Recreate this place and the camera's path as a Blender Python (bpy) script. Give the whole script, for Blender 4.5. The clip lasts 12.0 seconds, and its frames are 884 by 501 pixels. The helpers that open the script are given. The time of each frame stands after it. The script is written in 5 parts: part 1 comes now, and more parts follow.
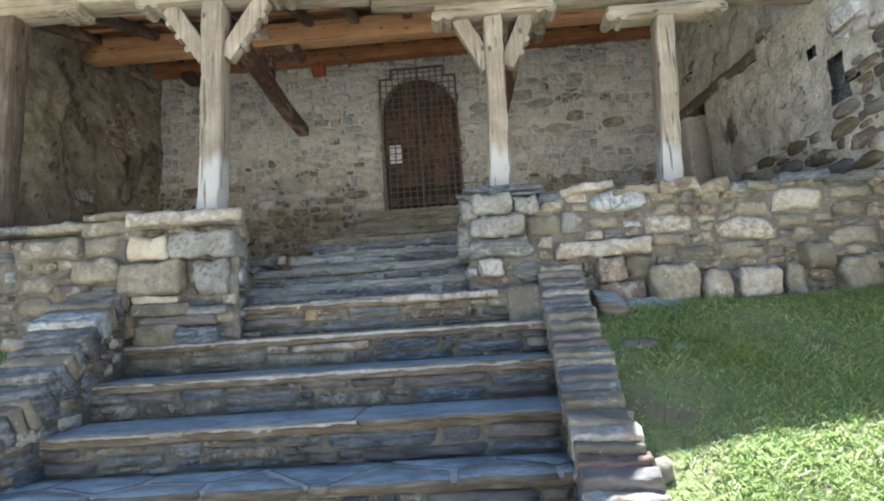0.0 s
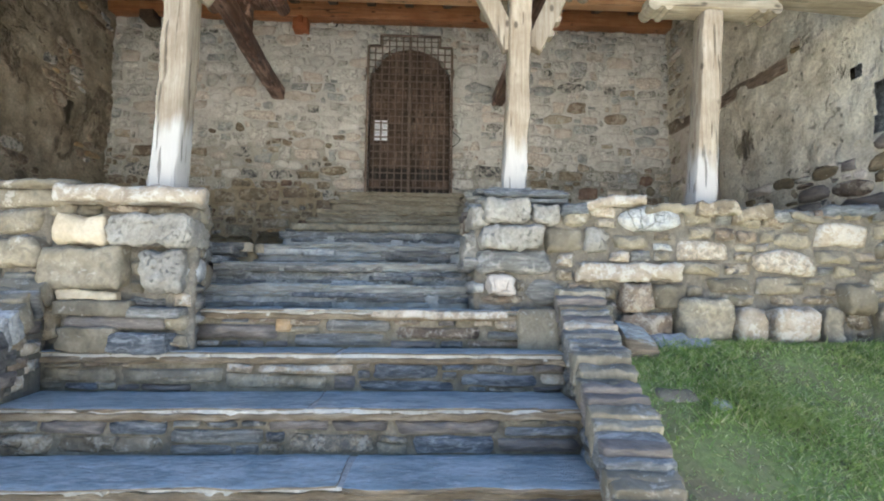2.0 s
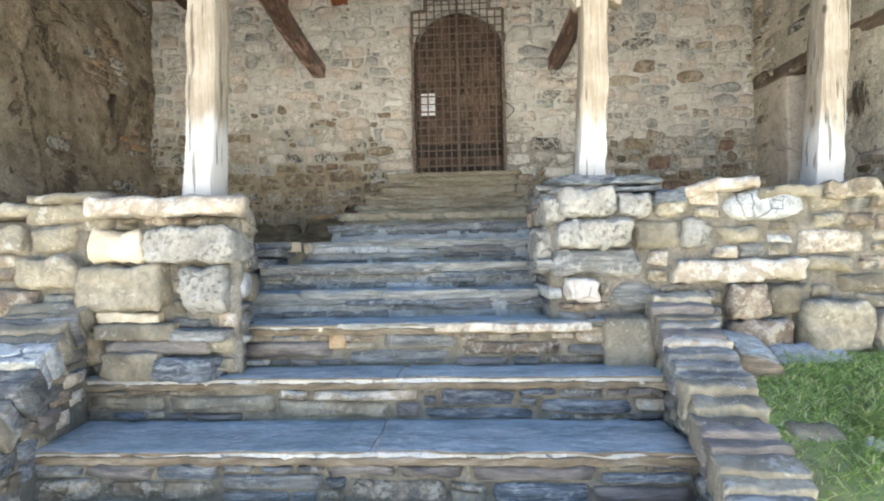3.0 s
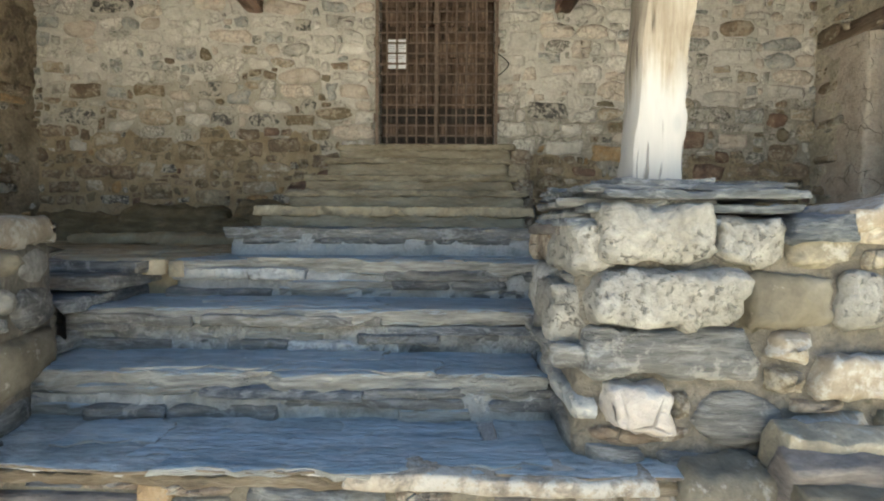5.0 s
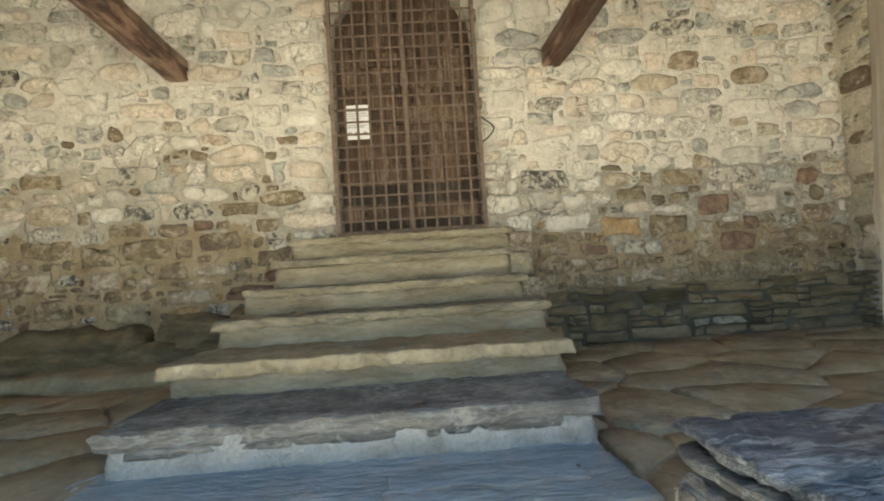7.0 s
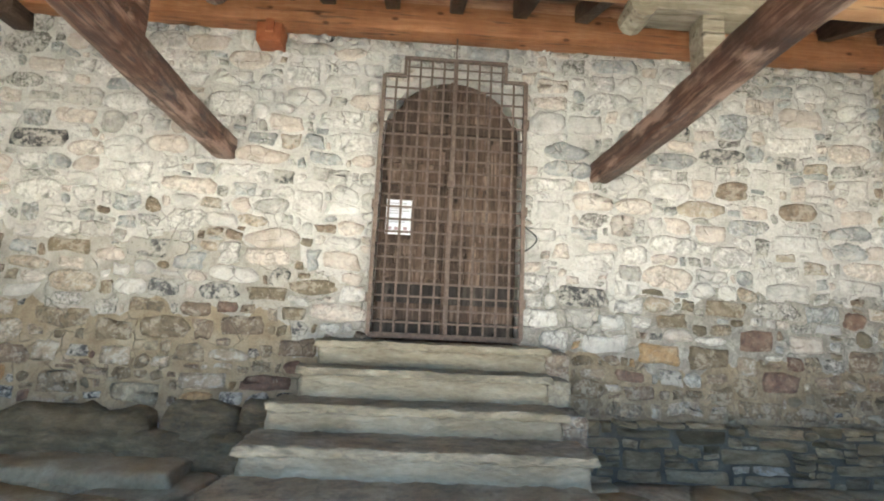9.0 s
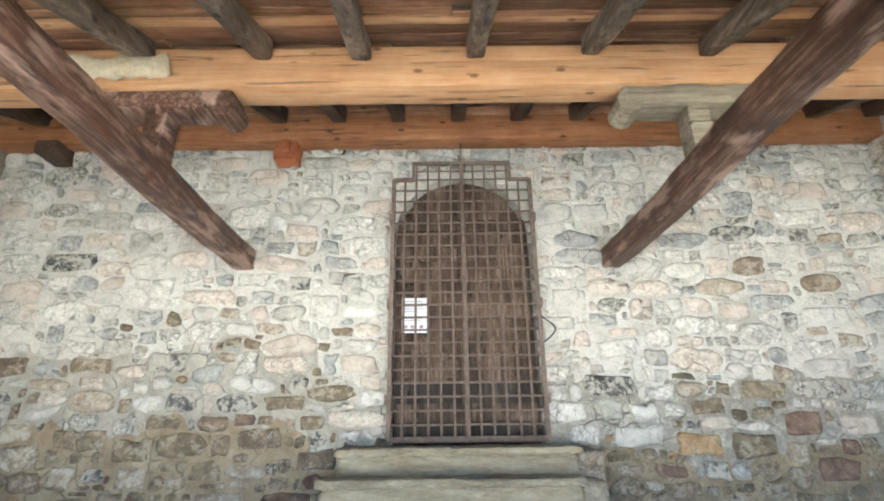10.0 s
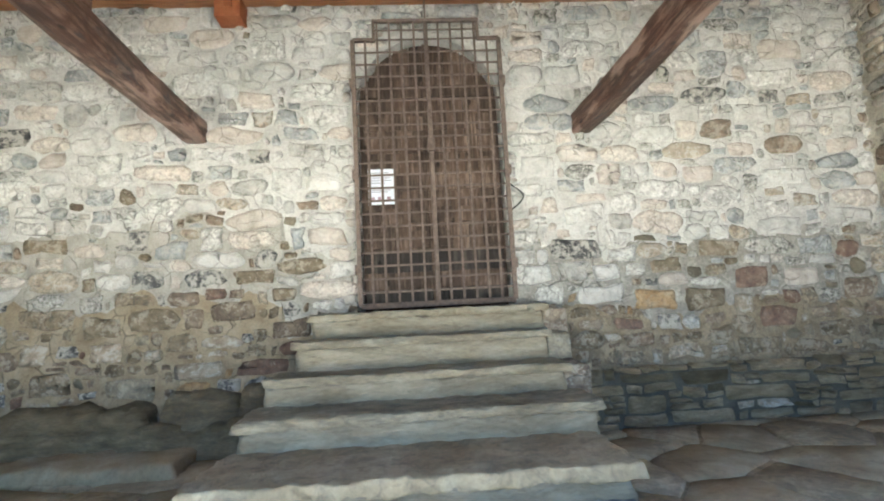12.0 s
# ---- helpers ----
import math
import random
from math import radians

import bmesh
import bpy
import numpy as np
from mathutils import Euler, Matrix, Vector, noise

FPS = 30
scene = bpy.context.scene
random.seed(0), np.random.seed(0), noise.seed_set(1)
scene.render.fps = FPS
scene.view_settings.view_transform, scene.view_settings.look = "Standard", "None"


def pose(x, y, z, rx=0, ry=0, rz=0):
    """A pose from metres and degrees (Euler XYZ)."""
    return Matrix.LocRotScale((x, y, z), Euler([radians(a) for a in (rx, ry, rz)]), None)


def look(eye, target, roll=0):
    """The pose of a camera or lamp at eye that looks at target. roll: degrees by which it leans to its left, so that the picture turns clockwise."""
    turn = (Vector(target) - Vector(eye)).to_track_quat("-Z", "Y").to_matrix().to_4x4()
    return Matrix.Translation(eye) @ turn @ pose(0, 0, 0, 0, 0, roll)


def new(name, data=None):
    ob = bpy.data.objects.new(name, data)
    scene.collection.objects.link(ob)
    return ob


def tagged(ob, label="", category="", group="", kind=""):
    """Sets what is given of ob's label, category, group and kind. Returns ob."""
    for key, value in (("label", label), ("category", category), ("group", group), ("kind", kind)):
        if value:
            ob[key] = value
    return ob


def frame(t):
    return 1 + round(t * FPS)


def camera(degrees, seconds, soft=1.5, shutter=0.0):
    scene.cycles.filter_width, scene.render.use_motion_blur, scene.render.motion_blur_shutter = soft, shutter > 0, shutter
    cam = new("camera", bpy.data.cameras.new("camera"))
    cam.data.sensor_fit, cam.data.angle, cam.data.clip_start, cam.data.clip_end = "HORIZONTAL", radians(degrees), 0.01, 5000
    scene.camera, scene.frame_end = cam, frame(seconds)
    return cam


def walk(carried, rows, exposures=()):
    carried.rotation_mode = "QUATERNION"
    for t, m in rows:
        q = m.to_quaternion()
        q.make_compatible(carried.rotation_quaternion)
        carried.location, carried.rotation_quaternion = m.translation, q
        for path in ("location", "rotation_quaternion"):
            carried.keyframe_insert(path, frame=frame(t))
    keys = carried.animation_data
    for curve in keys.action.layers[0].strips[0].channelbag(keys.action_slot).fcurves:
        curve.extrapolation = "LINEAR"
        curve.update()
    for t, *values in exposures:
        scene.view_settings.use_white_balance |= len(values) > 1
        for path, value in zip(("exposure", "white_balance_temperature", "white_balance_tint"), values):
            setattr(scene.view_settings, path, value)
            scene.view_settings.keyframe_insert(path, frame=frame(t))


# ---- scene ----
cam = camera(83.7, 12.0, soft=2.0)
PATH = [
    (0, (0.072, 0.11, 1.404), (0.0, 2.088, 1.689), -3.8),
    (0.5, (0.086, 0.212, 1.399), (0.026, 2.198, 1.629), -4.2),
    (1, (-0.058, 0.379, 1.417), (0.024, 2.372, 1.562), -3.8),
    (1.5, (-0.162, 0.462, 1.604), (-0.01, 2.452, 1.745), -0.0),
    (2, (-0.196, 0.604, 1.685), (-0.113, 2.594, 1.867), 0.6),
    (2.5, (-0.22, 0.767, 1.794), (-0.23, 2.76, 1.963), 0.5),
    (3, (-0.298, 0.971, 1.907), (-0.404, 2.968, 1.956), -1.1),
    (3.2, (-0.292, 1.023, 1.942), (-0.406, 3.019, 1.922), -0.4),
    (4.8, (-0.209, 2.103, 2.225), (-0.272, 4.102, 2.196), 0.8),
    (5, (-0.201, 2.266, 2.218), (-0.251, 4.263, 2.126), 0.4),
    (5.5, (-0.2, 2.665, 2.375), (-0.244, 4.662, 2.294), -0.7),
    (6, (-0.269, 2.901, 2.426), (-0.337, 4.899, 2.36), -1.5),
    (6.5, (-0.309, 3.075, 2.594), (-0.364, 5.074, 2.59), -3.0),
    (7, (-0.345, 3.208, 2.648), (-0.253, 5.204, 2.742), -3.7),
    (7.2, (-0.368, 3.262, 2.717), (-0.268, 5.254, 2.866), -2.5),
    (8.8, (-0.568, 3.327, 3.023), (-0.47, 5.316, 3.215), 2.8),
    (9, (-0.583, 3.316, 3.056), (-0.497, 5.291, 3.364), 2.7),
    (9.5, (-0.57, 3.298, 3.078), (-0.529, 5.237, 3.57), 1.3),
    (10, (-0.557, 3.295, 3.076), (-0.552, 5.18, 3.745), -0.7),
    (10.5, (-0.55, 3.293, 3.051), (-0.557, 5.173, 3.733), -0.8),
    (11, (-0.512, 3.339, 3.017), (-0.488, 5.254, 3.594), -1.5),
    (11.5, (-0.525, 3.379, 2.97), (-0.416, 5.351, 3.284), -2.5),
    (12, (-0.549, 3.396, 2.94), (-0.432, 5.378, 3.176), -3.0),
]
EXPOSURES = [
    (0.0, 2.26, 5550, 7.5), (0.5, 2.22, 5500, 7.5), (1.0, 1.74, 5750, 5), (1.5, 2.24, 5700, 7.5), (2.0, 2.87, 5700, 8), (2.5, 3.29, 5750, 8), (3.2, 3.35, 5950, 8),
    (5.0, 2.92, 6450, 4.5), (6.0, 3.27, 7150, 4.5), (7.0, 3.58, 6900, 1.5), (9.0, 4.08, 5650, 7), (10.5, 4.17, 5300, 6), (12.0, 4.05, 5450, 5)]
walk(cam, [(t, look(eye, target, roll)) for t, eye, target, roll in PATH], EXPOSURES)

# ---- world and sun: clear sky, sun high behind the church, the porch in its shade ----
SUN_EL, SUN_ROT = radians(71), radians(4)
world = bpy.data.worlds.new("sky")
scene.world = world
world.use_nodes = True
wn = world.node_tree
sky = wn.nodes.new("ShaderNodeTexSky")
sky.sky_type, sky.sun_disc, sky.sun_elevation, sky.sun_rotation = "NISHITA", False, SUN_EL, SUN_ROT
wn.links.new(sky.outputs[0], wn.nodes["Background"].inputs[0])
wn.nodes["Background"].inputs[1].default_value = 0.052
sun = new("sun", bpy.data.lights.new("sun", "SUN"))
sun.data.energy, sun.data.angle, sun.data.color = 5.0, radians(0.53), (1.0, 0.965, 0.9)
toward = Vector((math.sin(SUN_ROT) * math.cos(SUN_EL), math.cos(SUN_ROT) * math.cos(SUN_EL), math.sin(SUN_EL)))
sun.matrix_world = look(toward * 60, (0, 0, 0))


# ---- materials ----
class Net:
    """A small wrapper round a material's node tree."""

    def __init__(self, name):
        self.m = bpy.data.materials.new(name)
        self.m.use_nodes = True
        self.t = self.m.node_tree
        self.b = self.t.nodes["Principled BSDF"]
        self.pos = self.t.nodes.new("ShaderNodeNewGeometry")
        self.info = self.t.nodes.new("ShaderNodeObjectInfo")

    def put(self, socket, v):
        if hasattr(v, "is_linked"):
            self.t.links.new(v, socket)
        else:
            socket.default_value = v

    def math(self, op, a, b=0.0, clamp=False):
        n = self.t.nodes.new("ShaderNodeMath")
        n.operation, n.use_clamp = op, clamp
        self.put(n.inputs[0], a)
        self.put(n.inputs[1], b)
        return n.outputs[0]

    def stretch(self, scale):
        n = self.t.nodes.new("ShaderNodeVectorMath")
        n.operation = "MULTIPLY"
        self.put(n.inputs[0], self.pos.outputs["Position"])
        n.inputs[1].default_value = scale
        return n.outputs[0]

    def noise(self, scale, detail=4.0, rough=0.55, vec=None, warp=0.0):
        n = self.t.nodes.new("ShaderNodeTexNoise")
        n.inputs["Scale"].default_value, n.inputs["Detail"].default_value = scale, detail
        n.inputs["Roughness"].default_value, n.inputs["Distortion"].default_value = rough, warp
        self.put(n.inputs["Vector"], vec or self.pos.outputs["Position"])
        return n.outputs["Fac"]

    def cells(self, scale, vec=None, feature="F1"):
        n = self.t.nodes.new("ShaderNodeTexVoronoi")
        n.feature = feature
        n.inputs["Scale"].default_value = scale
        self.put(n.inputs["Vector"], vec or self.pos.outputs["Position"])
        return n.outputs["Distance"]

    def warped(self, amount, scale):
        """The position, pushed about by noise."""
        t = self.t.nodes.new("ShaderNodeTexNoise")
        t.inputs["Scale"].default_value = scale
        self.put(t.inputs["Vector"], self.pos.outputs["Position"])
        n = self.t.nodes.new("ShaderNodeVectorMath")
        n.operation = "MULTIPLY_ADD"
        self.put(n.inputs[0], t.outputs["Color"])
        n.inputs[1].default_value = (amount, amount, amount)
        self.put(n.inputs[2], self.pos.outputs["Position"])
        return n.outputs[0]

    def upward(self):
        """How far the face looks up."""
        n = self.t.nodes.new("ShaderNodeSeparateXYZ")
        self.put(n.inputs[0], self.pos.outputs["True Normal"])
        return self.math("ABSOLUTE", n.outputs[2])

    def ramp(self, fac, stops):
        n = self.t.nodes.new("ShaderNodeValToRGB")
        e = n.color_ramp.elements
        while len(e) < len(stops):
            e.new(0.5)
        for el, (p, c) in zip(e, stops):
            el.position = p
            el.color = (*c, 1) if len(c) == 3 else c
        self.put(n.inputs[0], fac)
        return n.outputs[0]

    def grey(self, fac, lo, hi, a=0.0, b=1.0):
        n = self.t.nodes.new("ShaderNodeMapRange")
        n.inputs[1].default_value, n.inputs[2].default_value = lo, hi
        n.inputs[3].default_value, n.inputs[4].default_value = a, b
        self.put(n.inputs[0], fac)
        return n.outputs[0]

    def mix(self, fac, a, b, kind="MIX"):
        n = self.t.nodes.new("ShaderNodeMix")
        n.data_type, n.blend_type = "RGBA", kind
        self.put(n.inputs[0], fac)
        self.put(n.inputs[6], a if not isinstance(a, tuple) else (*a, 1))
        self.put(n.inputs[7], b if not isinstance(b, tuple) else (*b, 1))
        return n.outputs[2]

    def chance(self):
        """A random number for each object and each island of it."""
        s = self.math("ADD", self.info.outputs["Random"], self.pos.outputs["Random Per Island"])
        return self.math("FRACT", self.math("MULTIPLY", s, 7.31))

    def vary(self, col, amount):
        """Lighten or darken by a random amount for each piece."""
        f = self.grey(self.chance(), 0, 1, 1 - amount, 1 + amount)
        n = self.t.nodes.new("ShaderNodeVectorMath")
        n.operation = "SCALE"
        self.put(n.inputs[0], col)
        self.put(n.inputs["Scale"], f)
        return n.outputs[0]

    def finish(self, col, rough, height=None, bump=0.3, depth=0.02, metal=0.0):
        self.put(self.b.inputs["Base Color"], col)
        self.put(self.b.inputs["Roughness"], rough)
        self.b.inputs["Metallic"].default_value = metal
        self.b.inputs["Specular IOR Level"].default_value = 0.35
        if height is not None:
            n = self.t.nodes.new("ShaderNodeBump")
            n.inputs["Strength"].default_value, n.inputs["Distance"].default_value = bump, depth
            self.put(n.inputs["Height"], height)
            self.t.links.new(n.outputs[0], self.b.inputs["Normal"])
        return self.m


def stone_mat(name, tones, vary=0.25, grain=40.0, blotch=6.0, bump=0.5, depth=0.02, rough=0.85, pits=0.0, mortar=0.0, mottle=0.45, scuff=0.0, band=(1, 1, 1), edge=None, cracks=0.0, lime=(0.5, 0.475, 0.42)):
    """Natural stone: tones blended by noise, speckle, optional pits and smears of mortar."""
    n = Net(name)
    v = n.stretch(band)
    big, fine = n.noise(blotch, 5, 0.6, v, 0.4), n.noise(grain, 5, 0.65, v)
    col = n.ramp(big, [(0.28 + 0.44 * i / (len(tones) - 1), c) for i, c in enumerate(tones)])
    col = n.vary(col, vary)
    col = n.mix(0.45, col, n.ramp(fine, [(0.3, (0.4, 0.38, 0.36)), (0.65, (1.2, 1.18, 1.15))]), "MULTIPLY") if pits else n.mix(0.3, col, n.ramp(fine, [(0.3, (0.45, 0.45, 0.45)), (0.7, (1.3, 1.3, 1.28))]), "MULTIPLY")
    h = n.math("ADD", n.math("MULTIPLY", fine, 0.5), n.math("MULTIPLY", n.noise(blotch * 2.6, 4, 0.6, v), 0.8))
    if pits:
        hole = n.math("MULTIPLY", n.grey(n.noise(pits, 4, 0.75), 0.55, 0.68), n.grey(n.noise(9.0, 3), 0.38, 0.6), True)
        col = n.mix(n.math("MULTIPLY", hole, 0.4), col, (0.17, 0.145, 0.11))
        h = n.math("SUBTRACT", h, hole)
    spot = n.grey(n.math("ADD", n.noise(blotch * 3.2, 5, 0.7, v, 0.8), n.grey(n.chance(), 0, 1, -0.16, 0.13)), 0.5, 0.68, 0.0, mottle)
    col = n.mix(spot, col, (0.09, 0.085, 0.075))
    if scuff:
        worn = n.math("MULTIPLY", n.grey(n.noise(24, 6, 0.72, n.stretch((0.5, 1.5, 1.6)), 0.8), 0.48, 0.6, 0.0, scuff), n.grey(n.noise(2.6, 5, 0.65), 0.32, 0.62), True)
        col = n.mix(worn, col, (0.58, 0.6, 0.6))
        h = n.math("ADD", h, n.math("MULTIPLY", n.noise(18, 6, 0.65, n.stretch((0.4, 1.8, 1.0))), 0.7))
    if cracks:
        line = n.grey(n.cells(7.5, n.warped(0.09, 6.0), "DISTANCE_TO_EDGE"), 0.0, 0.035, 1.0, 0.0)
        line = n.math("MULTIPLY", line, n.grey(n.noise(5.0, 4, 0.6), 0.46, 0.6, 0.0, cracks), True)
        col = n.mix(line, col, (0.1, 0.09, 0.075))
        h = n.math("SUBTRACT", h, line)
    if edge:
        split = n.grey(n.math("ADD", n.upward(), n.grey(fine, 0.3, 0.7, -0.2, 0.2)), 0.62, 0.95, 0.95, 0.0)
        col = n.mix(split, col, n.ramp(n.noise(11, 5, 0.65, n.stretch((0.5, 1, 4))), [(0.32, tuple(0.5 * c for c in edge)), (0.52, edge), (0.7, tuple(min(0.6, 1.6 * c + 0.02) for c in edge))]))
    if mortar:
        smear = n.grey(n.math("ADD", n.math("MULTIPLY", n.noise(8.0, 6, 0.7, None, 0.5), 0.6), n.math("MULTIPLY", n.noise(30.0, 5, 0.7), 0.4)), 0.6 - 0.16 * mortar, 0.64 - 0.13 * mortar, 0.0, 0.35 + 0.55 * mortar)
        col = n.mix(smear, col, lime)
    return n.finish(col, rough, h, bump, depth)


PALE = stone_mat("pale_limestone", [(0.44, 0.425, 0.39), (0.61, 0.595, 0.56), (0.76, 0.745, 0.715)], 0.2, blotch=8, bump=0.8, mortar=0.5, mottle=0.55, cracks=0.7)
CREAM = stone_mat("cream_stone", [(0.44, 0.38, 0.32), (0.58, 0.52, 0.455), (0.68, 0.635, 0.58)], 0.18, blotch=8, bump=0.8, mortar=0.4, cracks=0.6)
GREY = stone_mat("grey_stone", [(0.23, 0.24, 0.24), (0.39, 0.4, 0.395), (0.57, 0.575, 0.56)], 0.25, blotch=9, bump=0.8, mortar=0.6, mottle=0.6, cracks=0.7)
BROWN = stone_mat("brown_stone", [(0.12, 0.088, 0.066), (0.22, 0.17, 0.125), (0.38, 0.315, 0.235)], 0.3, blotch=10, bump=0.8, mortar=0.6, cracks=0.6, lime=(0.42, 0.38, 0.31))
OCHRE = stone_mat("ochre_stone", [(0.27, 0.17, 0.085), (0.4, 0.275, 0.15), (0.48, 0.385, 0.26)], 0.2, blotch=9, bump=0.8, mortar=0.25, lime=(0.42, 0.36, 0.27))
DARK = stone_mat("dark_schist", [(0.035, 0.038, 0.042), (0.085, 0.085, 0.085), (0.34, 0.34, 0.33)], 0.3, blotch=14, bump=0.8, mortar=0.85)
WHITE = stone_mat("white_quartz", [(0.6, 0.58, 0.54), (0.72, 0.71, 0.68)], 0.08, mottle=0.1)
MOTTLED = stone_mat("mottled_fieldstone", [(0.27, 0.26, 0.235), (0.45, 0.435, 0.4), (0.63, 0.615, 0.58)], 0.22, blotch=11, bump=0.8, mortar=0.7, mottle=0.95, cracks=0.8)
TAN = stone_mat("tan_fieldstone", [(0.27, 0.22, 0.16), (0.38, 0.32, 0.245), (0.5, 0.45, 0.37)], 0.22, blotch=9, mortar=0.65, mottle=0.6)
LICHEN = stone_mat("lichened_fieldstone", [(0.14, 0.12, 0.086), (0.24, 0.208, 0.15), (0.36, 0.322, 0.245)], 0.35, mortar=0.25)
# Warm brown also stands for light bounced onto the church wall's foot.
EARTHY = stone_mat("warm_brown_fieldstone", [(0.13, 0.1, 0.065), (0.235, 0.19, 0.13), (0.385, 0.325, 0.24)], 0.28, blotch=9, bump=0.8, mortar=0.6, mottle=0.75, cracks=0.6, lime=(0.42, 0.38, 0.305))
RED = stone_mat("reddish_stone", [(0.1, 0.062, 0.048), (0.19, 0.125, 0.095), (0.32, 0.235, 0.18)], 0.25, blotch=9, bump=0.8, mortar=0.3, lime=(0.42, 0.36, 0.27))
PITTED = stone_mat("pitted_tufa", [(0.235, 0.22, 0.19), (0.33, 0.314, 0.278), (0.45, 0.434, 0.396)], 0.14, bump=0.9, depth=0.02, pits=46.0, mottle=0.35)
YELLOW = stone_mat("yellow_limestone", [(0.42, 0.345, 0.23), (0.53, 0.455, 0.33), (0.6, 0.54, 0.42)], 0.08, mottle=0.2)
SLATE = stone_mat("blue_grey_slate", [(0.17, 0.215, 0.235), (0.335, 0.4, 0.42), (0.56, 0.61, 0.62)], 0.22, 50, 6, 0.9, 0.025, 0.45, mottle=0.4, scuff=0.9, band=(0.6, 1.5, 3.0), edge=(0.2, 0.15, 0.095))
SLATE_ROUGH = stone_mat("rough_split_slate", [(0.2, 0.275, 0.325), (0.385, 0.49, 0.555), (0.57, 0.655, 0.695)], 0.16, 50, 9, 1.0, 0.03, 0.4, mottle=0.3, scuff=0.8, band=(0.4, 1.6, 4), edge=(0.38, 0.365, 0.32))
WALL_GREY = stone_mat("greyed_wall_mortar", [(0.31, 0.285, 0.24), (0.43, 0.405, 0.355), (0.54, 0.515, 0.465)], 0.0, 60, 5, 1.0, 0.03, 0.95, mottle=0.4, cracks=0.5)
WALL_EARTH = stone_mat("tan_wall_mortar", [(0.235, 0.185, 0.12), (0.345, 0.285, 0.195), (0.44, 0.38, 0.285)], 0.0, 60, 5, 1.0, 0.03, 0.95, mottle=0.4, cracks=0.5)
SLATE_EDGE = stone_mat("split_slate", [(0.075, 0.075, 0.075), (0.18, 0.175, 0.16), (0.34, 0.325, 0.29)], 0.35, 50, 6, 0.9, 0.02, 0.75, mortar=0.3, scuff=0.35, band=(0.7, 0.7, 6))
SLATE_CAP = stone_mat("dark_layered_slate", [(0.085, 0.094, 0.106), (0.17, 0.186, 0.206), (0.37, 0.385, 0.4)], 0.3, 45, 9, 1.0, 0.03, 0.5, mottle=0.3, scuff=0.7, band=(0.8, 1.4, 5))
SLATE_BROWN = stone_mat("brown_slate", [(0.1, 0.09, 0.085), (0.19, 0.165, 0.145), (0.28, 0.25, 0.22)], 0.3, 50, 7, 0.7, 0.015, 0.7, band=(1, 1, 5))
FLAG = stone_mat("floor_slate", [(0.255, 0.2, 0.125), (0.38, 0.312, 0.205), (0.49, 0.425, 0.305)], 0.12, 45, 4, 0.6, 0.02, 0.75)
FOOT = stone_mat("brown_footing_slate", [(0.21, 0.16, 0.095), (0.34, 0.27, 0.17), (0.47, 0.39, 0.27)], 0.3, 45, 7, 0.9, 0.03, 0.85, band=(0.8, 0.8, 2.5))
WHITE_MORTAR = stone_mat("white_lime_mortar", [(0.33, 0.32, 0.285), (0.48, 0.468, 0.43), (0.6, 0.59, 0.555)], 0.0, 60, 6, 1.0, 0.03, 0.95, mottle=0.55)
STEP_STONE = stone_mat("lime_washed_step", [(0.19, 0.155, 0.1), (0.32, 0.275, 0.195), (0.43, 0.385, 0.295)], 0.12, 35, 5, 0.9, 0.03, 0.9, band=(0.6, 1, 2))
MORTAR = stone_mat("lime_mortar", [(0.42, 0.405, 0.37), (0.56, 0.545, 0.51), (0.66, 0.645, 0.61)], 0.0, 60, 3, 1.0, 0.03, 0.95, mottle=0.3, cracks=0.35)
MORTAR_TAN = stone_mat("tan_mortar", [(0.12, 0.1, 0.07), (0.21, 0.18, 0.13), (0.33, 0.295, 0.23)], 0.0, 60, 9, 0.9, 0.02, 0.95, mottle=0.5)
RISER_MORTAR = stone_mat("grey_riser_mortar", [(0.25, 0.245, 0.22), (0.4, 0.392, 0.362), (0.55, 0.545, 0.515)], 0.0, 60, 8, 1.0, 0.03, 0.95, mottle=0.6)
BED = stone_mat("ochre_bedding_mortar", [(0.12, 0.088, 0.056), (0.225, 0.175, 0.115), (0.4, 0.345, 0.26)], 0.0, 60, 8, 0.9, 0.025, 0.95, mottle=0.7, band=(0.6, 1, 3))
ROCK = stone_mat("brown_bedrock", [(0.11, 0.085, 0.048), (0.19, 0.15, 0.09), (0.3, 0.248, 0.16)], 0.25, 45, 5, 0.9, 0.03, 0.85, band=(0.8, 0.8, 2.5))
MORTAR_EARTH = stone_mat("brown_earth_mortar", [(0.15, 0.13, 0.098), (0.24, 0.212, 0.168), (0.335, 0.305, 0.25)], 0.0, 60, 6, 1.0, 0.03, 0.95, mottle=0.5)
MORTAR_DARK = stone_mat("earthy_mortar", [(0.075, 0.066, 0.052), (0.15, 0.135, 0.105), (0.23, 0.21, 0.165)], 0.0, 60, 5, 0.9, 0.03, 0.95)


